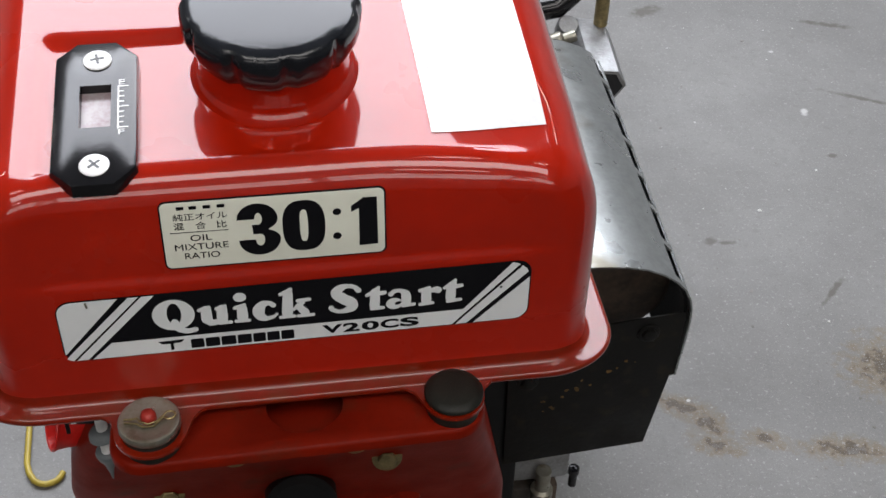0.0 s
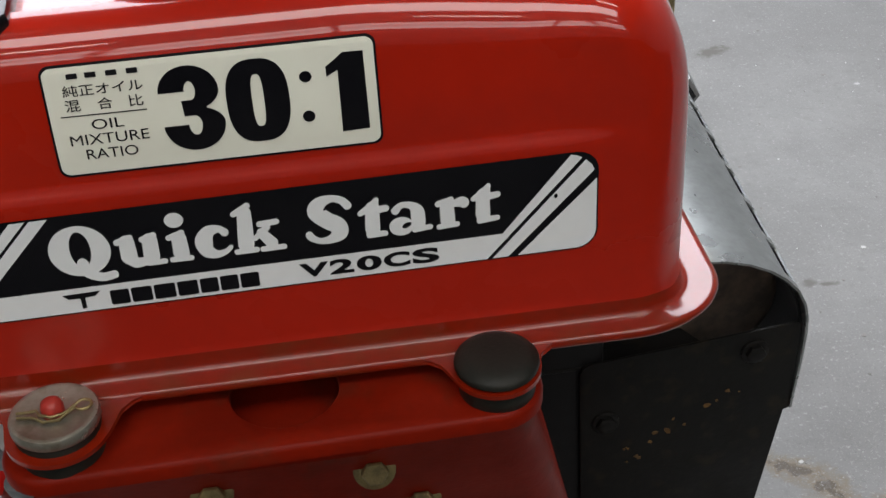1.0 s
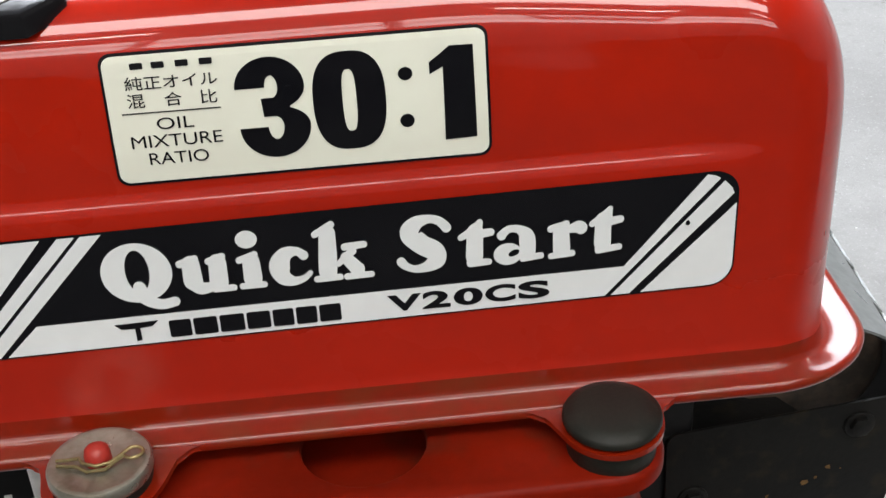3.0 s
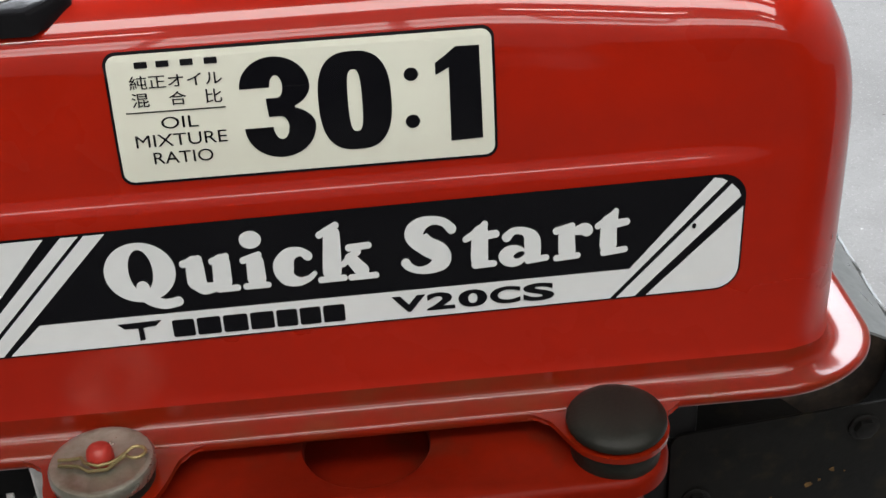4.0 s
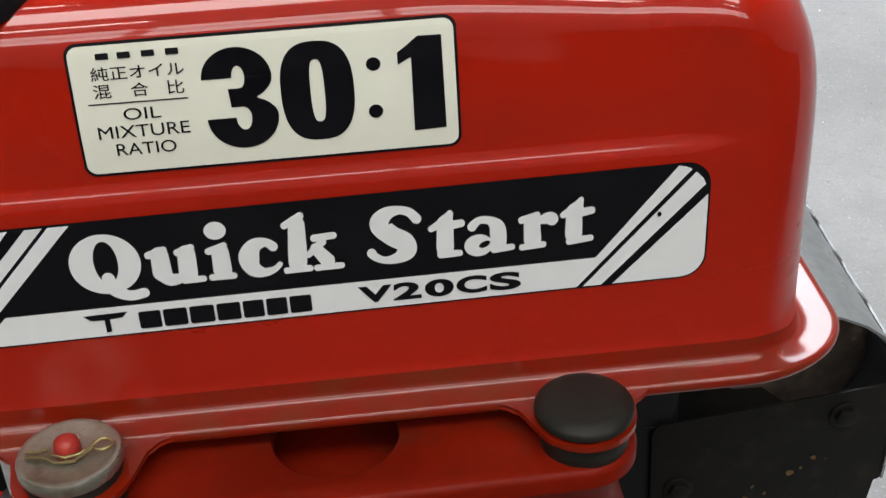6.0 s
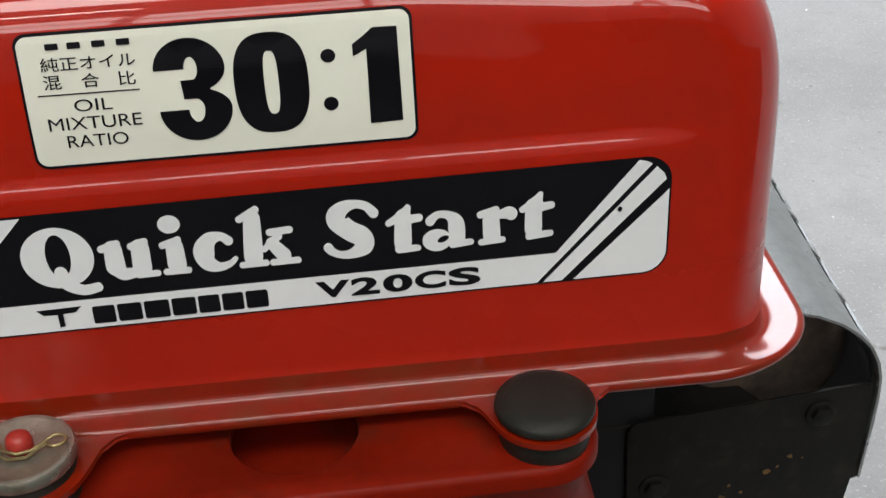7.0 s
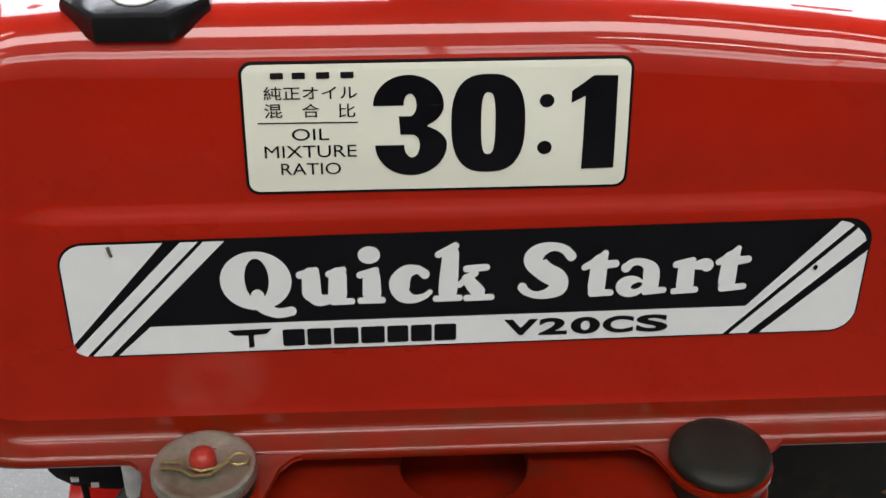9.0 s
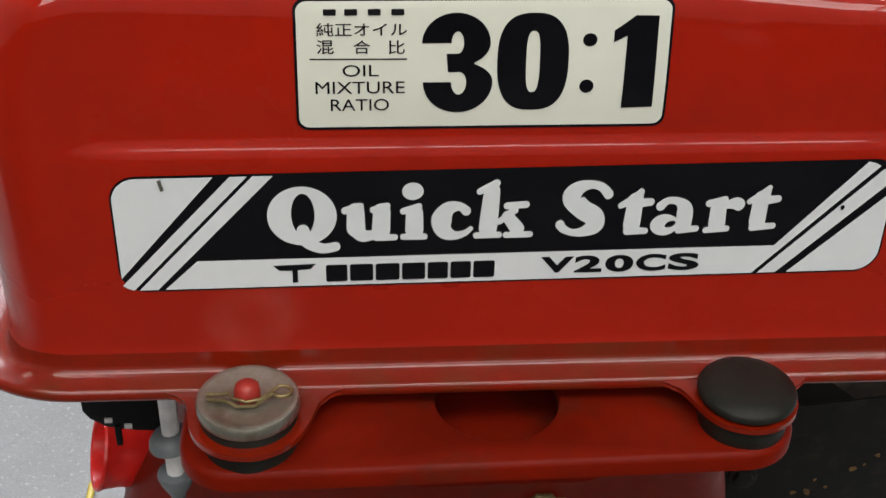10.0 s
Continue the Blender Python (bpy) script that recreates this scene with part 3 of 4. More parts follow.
# ---- stickers on the front ----
def lay(flat, lift):
    """Bend a flat bmesh of (x, z) millimetres onto the tank's front, lift metres in front of it."""
    for v in flat.verts:
        x, z = v.co.x, v.co.y
        if z < 463:  # the name label
            x, z = 0.989 * x + 0.1, z + 2.3
        else:
            z -= 1.3 * max(0.0, (z - 480) / 19)
        v.co = (x / 1000, 0, z / 1000)
    zs = [v.co.z for v in flat.verts]
    xs = [v.co.x for v in flat.verts]
    z = math.ceil(min(zs) / 0.002) * 0.002
    while z < max(zs):
        bmesh.ops.bisect_plane(flat, geom=flat.verts[:] + flat.edges[:] + flat.faces[:], plane_co=(0, 0, z), plane_no=(0, 0, 1), dist=1e-7)
        z += 0.002
    x = math.ceil(min(xs) / 0.01) * 0.01
    while x < max(xs):
        if abs(x - TCX) > 0.07:
            bmesh.ops.bisect_plane(flat, geom=flat.verts[:] + flat.edges[:] + flat.faces[:], plane_co=(x, 0, 0), plane_no=(1, 0, 0), dist=1e-7)
        x += 0.01
    for v in flat.verts:
        v.co.y = front_y(v.co.x, v.co.z) - lift
    return flat


def flat_shape(outlines):
    bm = bmesh.new()
    for pts in outlines:
        bm.faces.new([bm.verts.new((x, y, 0)) for x, y in pts])
    return bm


def sticker(name, outlines, mat, parent, lift, label=""):
    return part(name, lay(flat_shape(outlines), lift), mat, parent, label, 60)


# cream oil label
oil = sticker("oil_label", [rounded(-37.7, 41.1, 469.4, 499.2, 2.6)], DECAL_BLACK, tank, 0.00025, "cream oil mixture label with black print")
sticker("label_face", [rounded(-37.1, 40.5, 470.1, 498.6, 2.2)], DECAL_WHITE, oil, 0.00045)
def raised(name, layers, mat, parent, label=""):
    """Print made of flat shapes, each layer a hair above the last."""
    bm = bmesh.new()
    for k, outlines in enumerate(layers):
        one = flat_shape(outlines)
        bmesh.ops.remove_doubles(one, verts=one.verts, dist=0.002)
        one = lay(one, 0.00062 + 0.000012 * k)
        me = bpy.data.meshes.new("tmp")
        one.to_mesh(me)
        one.free()
        bm.from_mesh(me)
        bpy.data.meshes.remove(me)
    return part(name, bm, mat, parent, label, 60)


def arc(outer, inner, a0, a1, n=24):
    """Part of a ring between two ovals of centre x, z and half widths."""
    pts = []
    for cx, cz, rx, rz in (outer, inner):
        pts.append([(cx + rx * math.cos(radians(a0 + (a1 - a0) * k / n)), cz + rz * math.sin(radians(a0 + (a1 - a0) * k / n))) for k in range(n + 1)])
    return [[pts[0][k], pts[0][k + 1], pts[1][k + 1], pts[1][k]] for k in range(n)]


def box_ring(cx, cz, rx, rz, ix, iz, n=56):
    """A tall squarish ring."""
    def oval(a, b, e):
        return [(cx + a * math.copysign(abs(math.cos(t)) ** e, math.cos(t)), cz + b * math.copysign(abs(math.sin(t)) ** e, math.sin(t))) for t in [2 * math.pi * k / n for k in range(n)]]
    out, inn = oval(rx, rz, 0.75), oval(ix, iz, 0.65)
    return [[out[k], out[(k + 1) % n], inn[(k + 1) % n], inn[k]] for k in range(n)]


three = [arc((-4.2, 489.3, 7.1, 6.8), (-3.9, 489.3, 1.3, 2.6), 180, 0), arc((-4.2, 489.3, 7.1, 5.3), (-3.9, 489.3, 1.3, 2.4), 0, -90),
         arc((-3.8, 480.3, 7.3, 6.9), (-3.6, 480.3, 1.6, 2.8), 180, 360), arc((-3.8, 480.3, 7.3, 4.7), (-3.6, 480.3, 1.6, 2.4), 0, 90),
         [[(-6.2, 486.9), (-3.9, 486.9), (-0.4, 485.4), (-0.4, 483.9), (-3.6, 482.7), (-5.9, 482.7)]]]
raised("numeral", three, DECAL_BLACK, oil, "heavy black numeral 3")
raised("numeral", [box_ring(11.9, 484.9, 7.5, 11.1, 1.45, 7.0)], DECAL_BLACK, oil, "heavy black numeral 0")
raised("numeral", [[[(31.3, 474.0), (38.0, 474.2), (37.9, 495.2), (33.0, 495.3), (31.0, 493.6), (28.7, 491.9), (28.7, 489.2), (31.5, 490.7)]]], DECAL_BLACK, oil, "heavy black numeral 1")
for x, z in ((23.7, 489.8), (23.5, 479.1)):
    raised("colon_dot", [[disc(x, z, 1.5)]], DECAL_BLACK, oil)
bm = bmesh.new()
for text, x0, z0, x1, z1, fat in (("純正オイル", -33.0, 491.0, -14.4, 494.0, 0.004), ("混", -33.0, 487.0, -29.5, 490.2, 0.004), ("合", -25.5, 487.0, -22.0, 490.1, 0.004), ("比", -18.2, 486.9, -14.9, 490.0, 0.004),
                                  ("OIL", -27.8, 481.8, -20.3, 484.5, 0.0), ("MIXTURE", -33.5, 477.9, -14.9, 480.6, 0.0), ("RATIO", -30.4, 474.0, -18.2, 476.7, 0.0)):
    glyphs(text, x0, z0, x1, z1, fat, bm)
bm.faces.new([bm.verts.new((a, b, 0)) for a, b in ((-34.5, 485.7), (-14.4, 485.6), (-14.4, 485.9), (-34.5, 486.0))])
for x in (-31.5, -27.2, -22.4, -17.6):
    bm.faces.new([bm.verts.new((a, b, 0)) for a, b in rounded(x, x + 2.6, 495.6, 497.0, 0.2, 2)])
part("small_print", lay(bm, 0.00065), DECAL_BLACK, oil, "small black print", 60)


# black and silver name label
def qs(x):
    """The label rises a little to one side."""
    return 0.011 * (x - 8)


def tilt(pts):
    return [(x, z + qs(x)) for x, z in pts]


QL, QR, QB, QT = -79.6, 96.4, 428.5, 458.2
name_label = sticker("name_label", [tilt(rounded(QL, QR, QB, QT, 6.0))], DECAL_BLACK, tank, 0.00025, "black and silver start-name label with white lettering")


E0, E1 = QB + 0.5, QT - 0.5
# left end: a big corner panel and two diagonal stripes
corner = [(QL + 0.5, 432.6)] + [(QL + 0.5 + 5.5 - 5.5 * math.cos(radians(a)), E1 - 5.5 + 5.5 * math.sin(radians(a))) for a in range(0, 91, 10)] + [(-56.8, E1), (-79.1, 432.2)]
sticker("corner_panel", [tilt(corner)], DECAL_SILVER, name_label, 0.00045)
sticker("stripe", [tilt([(-79.0, 430.4), (-78.0, 429.6), (-76.6, E0), (-49.4, E1), (-53.2, E1)])], DECAL_SILVER, name_label, 0.00045)
sticker("stripe", [tilt([(-75.4, E0), (-71.2, E0), (-43.8, E1), (-48.3, E1)])], DECAL_SILVER, name_label, 0.00045)
# base band and right end
sticker("base_band", [tilt([(-69.6, E0), (66.3, E0), (91.9, 456.5), (90.8, 457.2), (88.9, E1), (70.6, 436.4), (-61.8, 436.4)])], DECAL_SILVER, name_label, 0.00045)
sticker("stripe", [tilt([(67.7, E0), (72.0, E0), (95.2, 452.5), (94.6, 454.0), (92.9, 455.8)])], DECAL_SILVER, name_label, 0.00045)
tip = [(74.6, E0)] + [(QR - 0.5 - 5.5 + 5.5 * math.sin(radians(a)), E0 + 5.5 - 5.5 * math.cos(radians(a))) for a in range(0, 91, 10)] + [(QR - 0.5, 450.0)]
sticker("corner_panel", [tilt(tip)], DECAL_SILVER, name_label, 0.00045)

# the two words, in fat soft slab letters
TALL = 1.156


def band(cx, cz, rx, rz, ix, iz, dx=0.0, dz=0.0, turn=0.0, n=44):
    """An oval ring whose hole may sit off centre and lean."""
    out, inn = [], []
    for k in range(n):
        c, d = math.cos(2 * math.pi * k / n), math.sin(2 * math.pi * k / n)
        out.append((cx + rx * c, cz + rz * d))
        u, v = ix * c, iz * d
        a = radians(turn)
        inn.append((cx + dx + u * math.cos(a) - v * math.sin(a), cz + dz + u * math.sin(a) + v * math.cos(a)))
    return [[out[k], out[(k + 1) % n], inn[(k + 1) % n], inn[k]] for k in range(n)]


def brush(stops, per=7):
    """A round-ended stroke that swells and thins along its stops of x, z, width."""
    pts = [(x, z / TALL, w / 2) for x, z, w in stops]
    ext = [pts[0]] + pts + [pts[-1]]
    line = []
    for a, b, c, d in zip(ext, ext[1:], ext[2:], ext[3:]):
        for k in range(per):
            t = k / per
            line.append(tuple(0.5 * (2 * b[i] + (c[i] - a[i]) * t + (2 * a[i] - 5 * b[i] + 4 * c[i] - d[i]) * t * t + (3 * b[i] - a[i] - 3 * c[i] + d[i]) * t ** 3) for i in range(3)))
    line.append(pts[-1])
    left, right = [], []
    for k, (x, z, r) in enumerate(line):
        x0, z0, _ = line[max(0, k - 1)]
        x1, z1, _ = line[min(len(line) - 1, k + 1)]
        g = math.hypot(x1 - x0, z1 - z0) or 1.0
        nx, nz = -(z1 - z0) / g, (x1 - x0) / g
        for side, sign in ((left, 1), (right, -1)):
            p = (x + sign * r * nx, (z + sign * r * nz) * TALL)
            back = side and (p[0] - side[-1][0]) * nz - (p[1] - side[-1][1]) * nx < 0
            side.append(side[-1] if back else p)
    quads = [[left[k], left[k + 1], right[k + 1], right[k]] for k in range(len(line) - 1)]
    caps = [disc(x, z * TALL, r, r * TALL, 22) for x, z, r in (line[0], line[-1])]
    return quads, caps


def letter(strokes, solid=()):
    """One raised-looking letter: soft strokes and whole shapes, each a hair above the last."""
    layers = list(solid)
    for stops in strokes:
        quads, caps = brush(stops)
        layers += [quads, caps[:1], caps[1:]]
    return raised("letter", layers, DECAL_SILVER, name_label)


letter([[(-37.8, 443.2, 2.9), (-37.0, 440.4, 2.8), (-33.8, 438.6, 2.3), (-30.6, 439.0, 2.1)]],
       [band(-37.9, 447.0, 7.7, 7.5, 2.6, 5.3, dx=0.2, dz=0.4)])
letter([[(-26.0, 447.9, 3.9), (-26.0, 443.8, 4.2)], [(-26.0, 444.0, 4.2), (-24.6, 441.8, 2.9), (-22.0, 441.9, 2.1)],
        [(-20.2, 447.8, 3.9), (-20.4, 443.0, 4.1)], [(-28.4, 448.3, 1.6), (-24.9, 449.4, 1.5)],
        [(-22.1, 448.4, 1.5), (-19.0, 449.4, 1.5)], [(-21.4, 441.2, 1.4), (-17.3, 441.3, 1.4)]])
letter([[(-12.9, 447.3, 3.8), (-12.9, 443.1, 4.1)], [(-15.4, 447.9, 1.5), (-11.9, 449.1, 1.4)], [(-15.4, 441.3, 1.4), (-10.6, 441.3, 1.4)]],
       [[disc(-13.3, 452.9, 2.4, 2.2)]])
letter([[(-1.3, 447.7, 2.1), (-2.9, 448.9, 1.9), (-5.3, 448.3, 3.2), (-6.8, 445.6, 4.6), (-6.2, 442.7, 3.7), (-4.0, 441.4, 2.1), (-1.6, 441.9, 1.4), (-0.2, 443.1, 1.1)]])
letter([[(4.3, 452.6, 3.6), (3.9, 446.0, 4.1), (3.7, 443.1, 4.1)], [(1.6, 452.6, 1.5), (5.3, 454.7, 1.6)], [(1.1, 441.3, 1.4), (6.3, 441.4, 1.4)],
        [(6.2, 444.8, 1.3), (9.5, 447.8, 1.8)], [(7.8, 448.9, 1.6), (12.1, 449.2, 1.5)], [(8.0, 446.2, 2.6), (10.3, 443.0, 3.2)], [(7.8, 441.4, 1.4), (13.3, 441.5, 1.4)]])
letter([[(30.5, 451.4, 2.2), (28.9, 453.2, 1.9), (26.4, 453.9, 1.9), (23.7, 453.0, 3.2), (22.4, 450.7, 4.5), (24.8, 447.7, 4.3), (27.6, 445.7, 4.4), (27.9, 443.5, 4.1), (25.7, 441.9, 2.4), (23.0, 441.6, 1.6), (20.9, 442.6, 1.8), (20.1, 443.7, 2.1)]])
letter([[(36.8, 449.6, 3.6), (36.5, 443.5, 3.9)], [(37.9, 451.9, 1.5), (37.0, 450.0, 3.2)], [(33.6, 448.5, 1.4), (36.2, 450.0, 1.9), (37.7, 451.6, 1.5)],
        [(38.2, 449.1, 1.9), (40.3, 449.3, 1.7)], [(35.6, 441.9, 1.9), (39.7, 441.8, 1.4)]])
letter([[(42.7, 448.1, 2.1), (44.3, 449.5, 1.6), (46.7, 449.2, 1.9), (48.3, 447.2, 3.6), (48.5, 443.4, 3.6)], [(47.4, 441.8, 1.6), (51.5, 442.1, 1.4)]],
       [band(44.0, 443.2, 3.2, 2.8, 1.35, 0.75, dx=1.4, dz=0.15, turn=25)])
letter([[(56.1, 447.2, 3.7), (56.2, 443.3, 3.9)], [(53.8, 448.6, 1.6), (57.3, 449.6, 1.5)], [(53.8, 441.7, 1.4), (58.6, 442.0, 1.4)], [(57.6, 448.2, 1.6), (59.8, 448.6, 2.6), (60.6, 448.3, 2.8)]])
letter([[(65.6, 449.6, 3.6), (65.5, 444.0, 3.9)], [(67.1, 452.4, 1.3), (66.1, 450.2, 3.2)], [(63.1, 449.0, 1.4), (65.4, 450.4, 1.9), (67.0, 452.2, 1.3)],
        [(67.2, 449.3, 1.9), (69.5, 449.6, 1.6)], [(64.5, 442.2, 1.6), (69.3, 442.6, 1.4)]])
bm = bmesh.new()
for ch, x0, z0, x1, z1 in (("V", 16.3, 430.9, 24.0, 435.2), ("2", 24.2, 430.8, 30.6, 435.4), ("0", 31.4, 430.8, 38.0, 435.4), ("C", 38.6, 430.9, 45.6, 435.5), ("S", 46.2, 430.9, 53.4, 435.6)):
    glyphs(ch, x0, z0, x1, z1, 0.04, bm)
part("model_code", lay(bm, 0.00065), DECAL_BLACK, name_label, "small black model code", 60)
# maker's mark and name as plain shapes
marks = [tilt([(-45.0, 434.8), (-35.2, 435.0), (-36.6, 433.6), (-39.4, 433.4), (-39.4, 430.2), (-40.6, 430.0), (-40.6, 433.3), (-43.6, 433.4)])]
xm = -33.0
for w in (5.4, 5.8, 6.0, 5.8, 5.2, 5.2, 5.4):
    marks.append(tilt(rounded(xm, xm + w - 0.5, 430.1, 434.6, 0.5, 3)))
    xm += w + 0.06
for m_ in marks:
    sticker("maker_bar", [m_], DECAL_BLACK, name_label, 0.00065, "plain black bar")
sticker("chip", [disc(84.9, 447.0, 0.5, 0.7, 9)], DECAL_BLACK, name_label, 0.0007, "small dark scratch")
sticker("chip", [tilt([(-68.9, 457.2), (-68.0, 457.4), (-67.6, 454.9), (-68.2, 454.6)])], STEEL, name_label, 0.0007, "small worn scratch")

# ---- tank mounts ----
def stud_mount():
    cx, cy = PIN
    ob = holder("tank_mount", "steel washer, rubber bush, red stud and split pin", "mount", (cx, cy, 0.3960), "tank mounts")
    base = Matrix.Translation((0, 0, -0.3960))
    part("rubber_bush", lathe([(0.010, 0.3960), (0.0108, 0.3966), (0.0110, 0.3990), (0.0106, 0.4012), (0.009, 0.4015)], 48, base), RUBBER, ob)
    part("rubber_bush", lathe([(0.010, 0.4037), (0.0110, 0.4041), (0.0112, 0.4058), (0.0108, 0.4074), (0.009, 0.4075)], 48, base), RUBBER, ob)
    part("washer", lathe([(0.0095, 0.4075), (0.0114, 0.4076), (0.0117, 0.4082), (0.0117, 0.4101), (0.0113, 0.4108), (0.0102, 0.4110), (0.0098, 0.4108), (0.003, 0.4108)], 64, base), STEEL, ob, "worn steel washer")
    part("stud", lathe([(0.0030, 0.4105), (0.0030, 0.4128), (0.0026, 0.4142), (0.0016, 0.4150), (0.0003, 0.4152)], 14, base), STUD_RED, ob, "red painted stud end")
    z = 0.4120
    loop = [(0.0078 + 0.0021 * math.cos(radians(a)), 0.0003 + 0.0019 * math.sin(radians(a)), z) for a in range(200, 521, 20)]
    upper = [(-0.0092, -0.0002, z), (-0.0065, -0.0003, z), (-0.0042, 0.0000, z), (-0.0030, -0.0022, z + 0.0002), (0.0, -0.0036, z + 0.0003), (0.0030, -0.0024, z), (0.0045, -0.0008, z)]
    path = upper + loop[::-1][2:] + [(0.0042, -0.0014, z - 0.0004), (0.002, -0.0040, z - 0.0005), (-0.002, -0.0042, z - 0.0005), (-0.0045, -0.0022, z - 0.0005), (-0.0090, -0.0014, z - 0.0005)]
    part("split_pin", tube([base @ Vector(p) for p in path], 0.00042, 8), BRASS, ob, "bent brassy split pin")
    return ob


stud_mount()
cx, cy = KNOB
knob = holder("tank_mount", "black domed rubber cap on a rubber bush", "mount", (cx, cy, 0.3960), "tank mounts")
base = Matrix.Translation((0, 0, -0.3960))
part("rubber_bush", lathe([(0.010, 0.3960), (0.0104, 0.3966), (0.0106, 0.4015), (0.0102, 0.4040), (0.009, 0.4044)], 48, base), RUBBER, knob)
part("rubber_cap", lathe([(0.0108, 0.4058), (0.0114, 0.4061), (0.0116, 0.4068), (0.0115, 0.4076), (0.0111, 0.4082), (0.0090, 0.4092), (0.0084, 0.4094), (0.0050, 0.4096), (0.0004, 0.4097)], 56, base), RUBBER, knob, "black domed rubber cap")

# ---- the engine below ----
engine = holder("pump_engine", "red portable pump engine with a black exhaust guard", "engine")


def bracket():
    """The pressed plate under the tank, with a round hole and a turned-down front rim."""
    bm = bmesh.new()
    z = 0.3978
    hx, hy, hr = 0.0077, -0.0083, 0.0157
    n = 48
    outer = [(x, y + 0.018 * (x + 0.06)) for x, y in rounded(-0.066, 0.0768, -0.0312, 0.115, 0.013, 11)]
    ring = disc(hx, hy, hr, hr, n)
    vo = [bm.verts.new((x, y, z)) for x, y in outer]
    vi = [bm.verts.new((x, y, z)) for x, y in ring]
    eo = [bm.edges.new((vo[i], vo[(i + 1) % len(vo)])) for i in range(len(vo))]
    ei = [bm.edges.new((vi[i], vi[(i + 1) % n])) for i in range(n)]
    bmesh.ops.triangle_fill(bm, use_beauty=True, edges=eo + ei)
    c = Vector((0.01, 0.04, 0))
    prev = vo
    for out, dz in ((0.0012, -0.0006), (0.0018, -0.0018), (0.0018, -0.0052)):
        nxt = []
        for x, y in outer:
            d = Vector((x, y, 0)) - c
            d = Vector((d.x / 0.077, d.y / 0.073, 0)).normalized()
            nxt.append(bm.verts.new((x + out * d.x, y + out * d.y, z + dz)))
        for i in range(len(prev)):
            j = (i + 1) % len(prev)
            bm.faces.new((prev[i], prev[j], nxt[j], nxt[i]))
        prev = nxt
    prev = vi
    for out, dz in ((-0.0005, -0.0004), (-0.0008, -0.0020)):
        nxt = [bm.verts.new((hx + (hr + out) * math.cos(2 * math.pi * k / n), hy + (hr + out) * math.sin(2 * math.pi * k / n), z + dz)) for k in range(n)]
        for i in range(n):
            bm.faces.new((prev[i], prev[(i + 1) % n], nxt[(i + 1) % n], nxt[i]))
        prev = nxt
    return bm


part("mounting_plate", bracket(), RED_DULL, engine, "dusty red pressed mounting plate with a round hole")
part("hole_pan", prism(rounded(-0.022, 0.038, -0.0255, 0.03, 0.010), 0.3855, 0.3875, 0.0005), RED_DULL, engine)
part("cover_plate", prism(rounded(-0.050, 0.060, 0.012, 0.11, 0.010), 0.365, 0.3900, 0.001), RED_DULL, engine)


def shroud():
    """The red housing: wider below, its front leaning."""
    bm = bmesh.new()
    rings = []
    for z, xl, xr, yf in ((0.3800, -0.060, 0.078, 0.017), (0.372, -0.066, 0.080, 0.020), (0.3415, -0.0800, 0.0850, 0.0310), (0.315, -0.0960, 0.0915, 0.0400), (0.300, -0.1020, 0.0955, 0.0455), (0.260, -0.1090, 0.1050, 0.0590), (0.200, -0.111, 0.1180, 0.080), (0.100, -0.112, 0.12, 0.085), (0.030, -0.112, 0.12, 0.085)):
        rings.append([Vector((x, y, z)) for x, y in rounded(xl, xr, yf, 0.30, 0.015, 8)])
    vs = grid_faces(bm, rings)
    bm.faces.new(vs[0][::-1])
    bm.faces.new(vs[-1])
    return bm


housing = part("fan_housing", shroud(), RED_DULL, engine, "dusty red pressed-steel fan housing")
part("side_cowl", prism(rounded(-0.113, -0.060, 0.094, 0.24, 0.014), 0.040, 0.262, 0.006), RED_DULL, engine, "red side cowl")
FACE = Matrix.Rotation(radians(90 - 19), 4, "X")


def on_face(x, z):
    y = 0.0310 + (0.3415 - z) * 0.35
    return Matrix.Translation((x, y, z)) @ FACE


for x, z in ((0.0310, 0.3125), (-0.0252, 0.3105), (0.0471, 0.2850), (-0.0603, 0.2625)):
    part("bolt", hex_bolt(on_face(x, z), 0.0048, 0.004, 0.0075), BRASS, housing, "yellow zinc hex bolt")
part("starter_ring", lathe([(0.030, -0.004), (0.062, -0.002), (0.061, 0.003), (0.056, 0.0065), (0.050, 0.007), (0.046, 0.004), (0.040, 0.002)], 72, on_face(0.006, 0.222)), RED_DULL, housing)
part("starter_hub", lathe([(0.018, 0.0), (0.018, 0.016), (0.015, 0.019), (0.001, 0.020)], 40, on_face(0.004, 0.252)), DARK, housing, "dark starter hub")
part("skid", box(-0.06, 0.13, 0.10, 0.36, 0.0, 0.031, 0.006), DARK, engine)

# exhaust guard
GY = 0.178
guard = part("exhaust_guard", prism([(0.137, 0.218), (0.1385, 0.2215), (0.141, 0.2235), (0.243, 0.2340), (0.2455, 0.2330), (0.2465, 0.230), (0.2465, 0.1795), (0.2452, 0.178), (0.2428, 0.178), (0.2345, 0.1135), (0.1395, 0.1045)], 0.0, 0.0016, 0.0003, Matrix.Translation((0, GY + 0.0016, 0)) @ Matrix.Rotation(radians(90), 4, "X")), GUARD, engine, "black painted rusty exhaust guard plate")
part("guard_bolt", hex_bolt(Matrix.Translation((0.224, GY, 0.2195)) @ Matrix.Rotation(radians(90), 4, "X"), 0.005, 0.003, 0.007), GUARD, guard)
part("guard_bolt", hex_bolt(Matrix.Translation((0.1505, GY, 0.185)) @ Matrix.Rotation(radians(90), 4, "X"), 0.005, 0.003, 0.007), GUARD, guard)
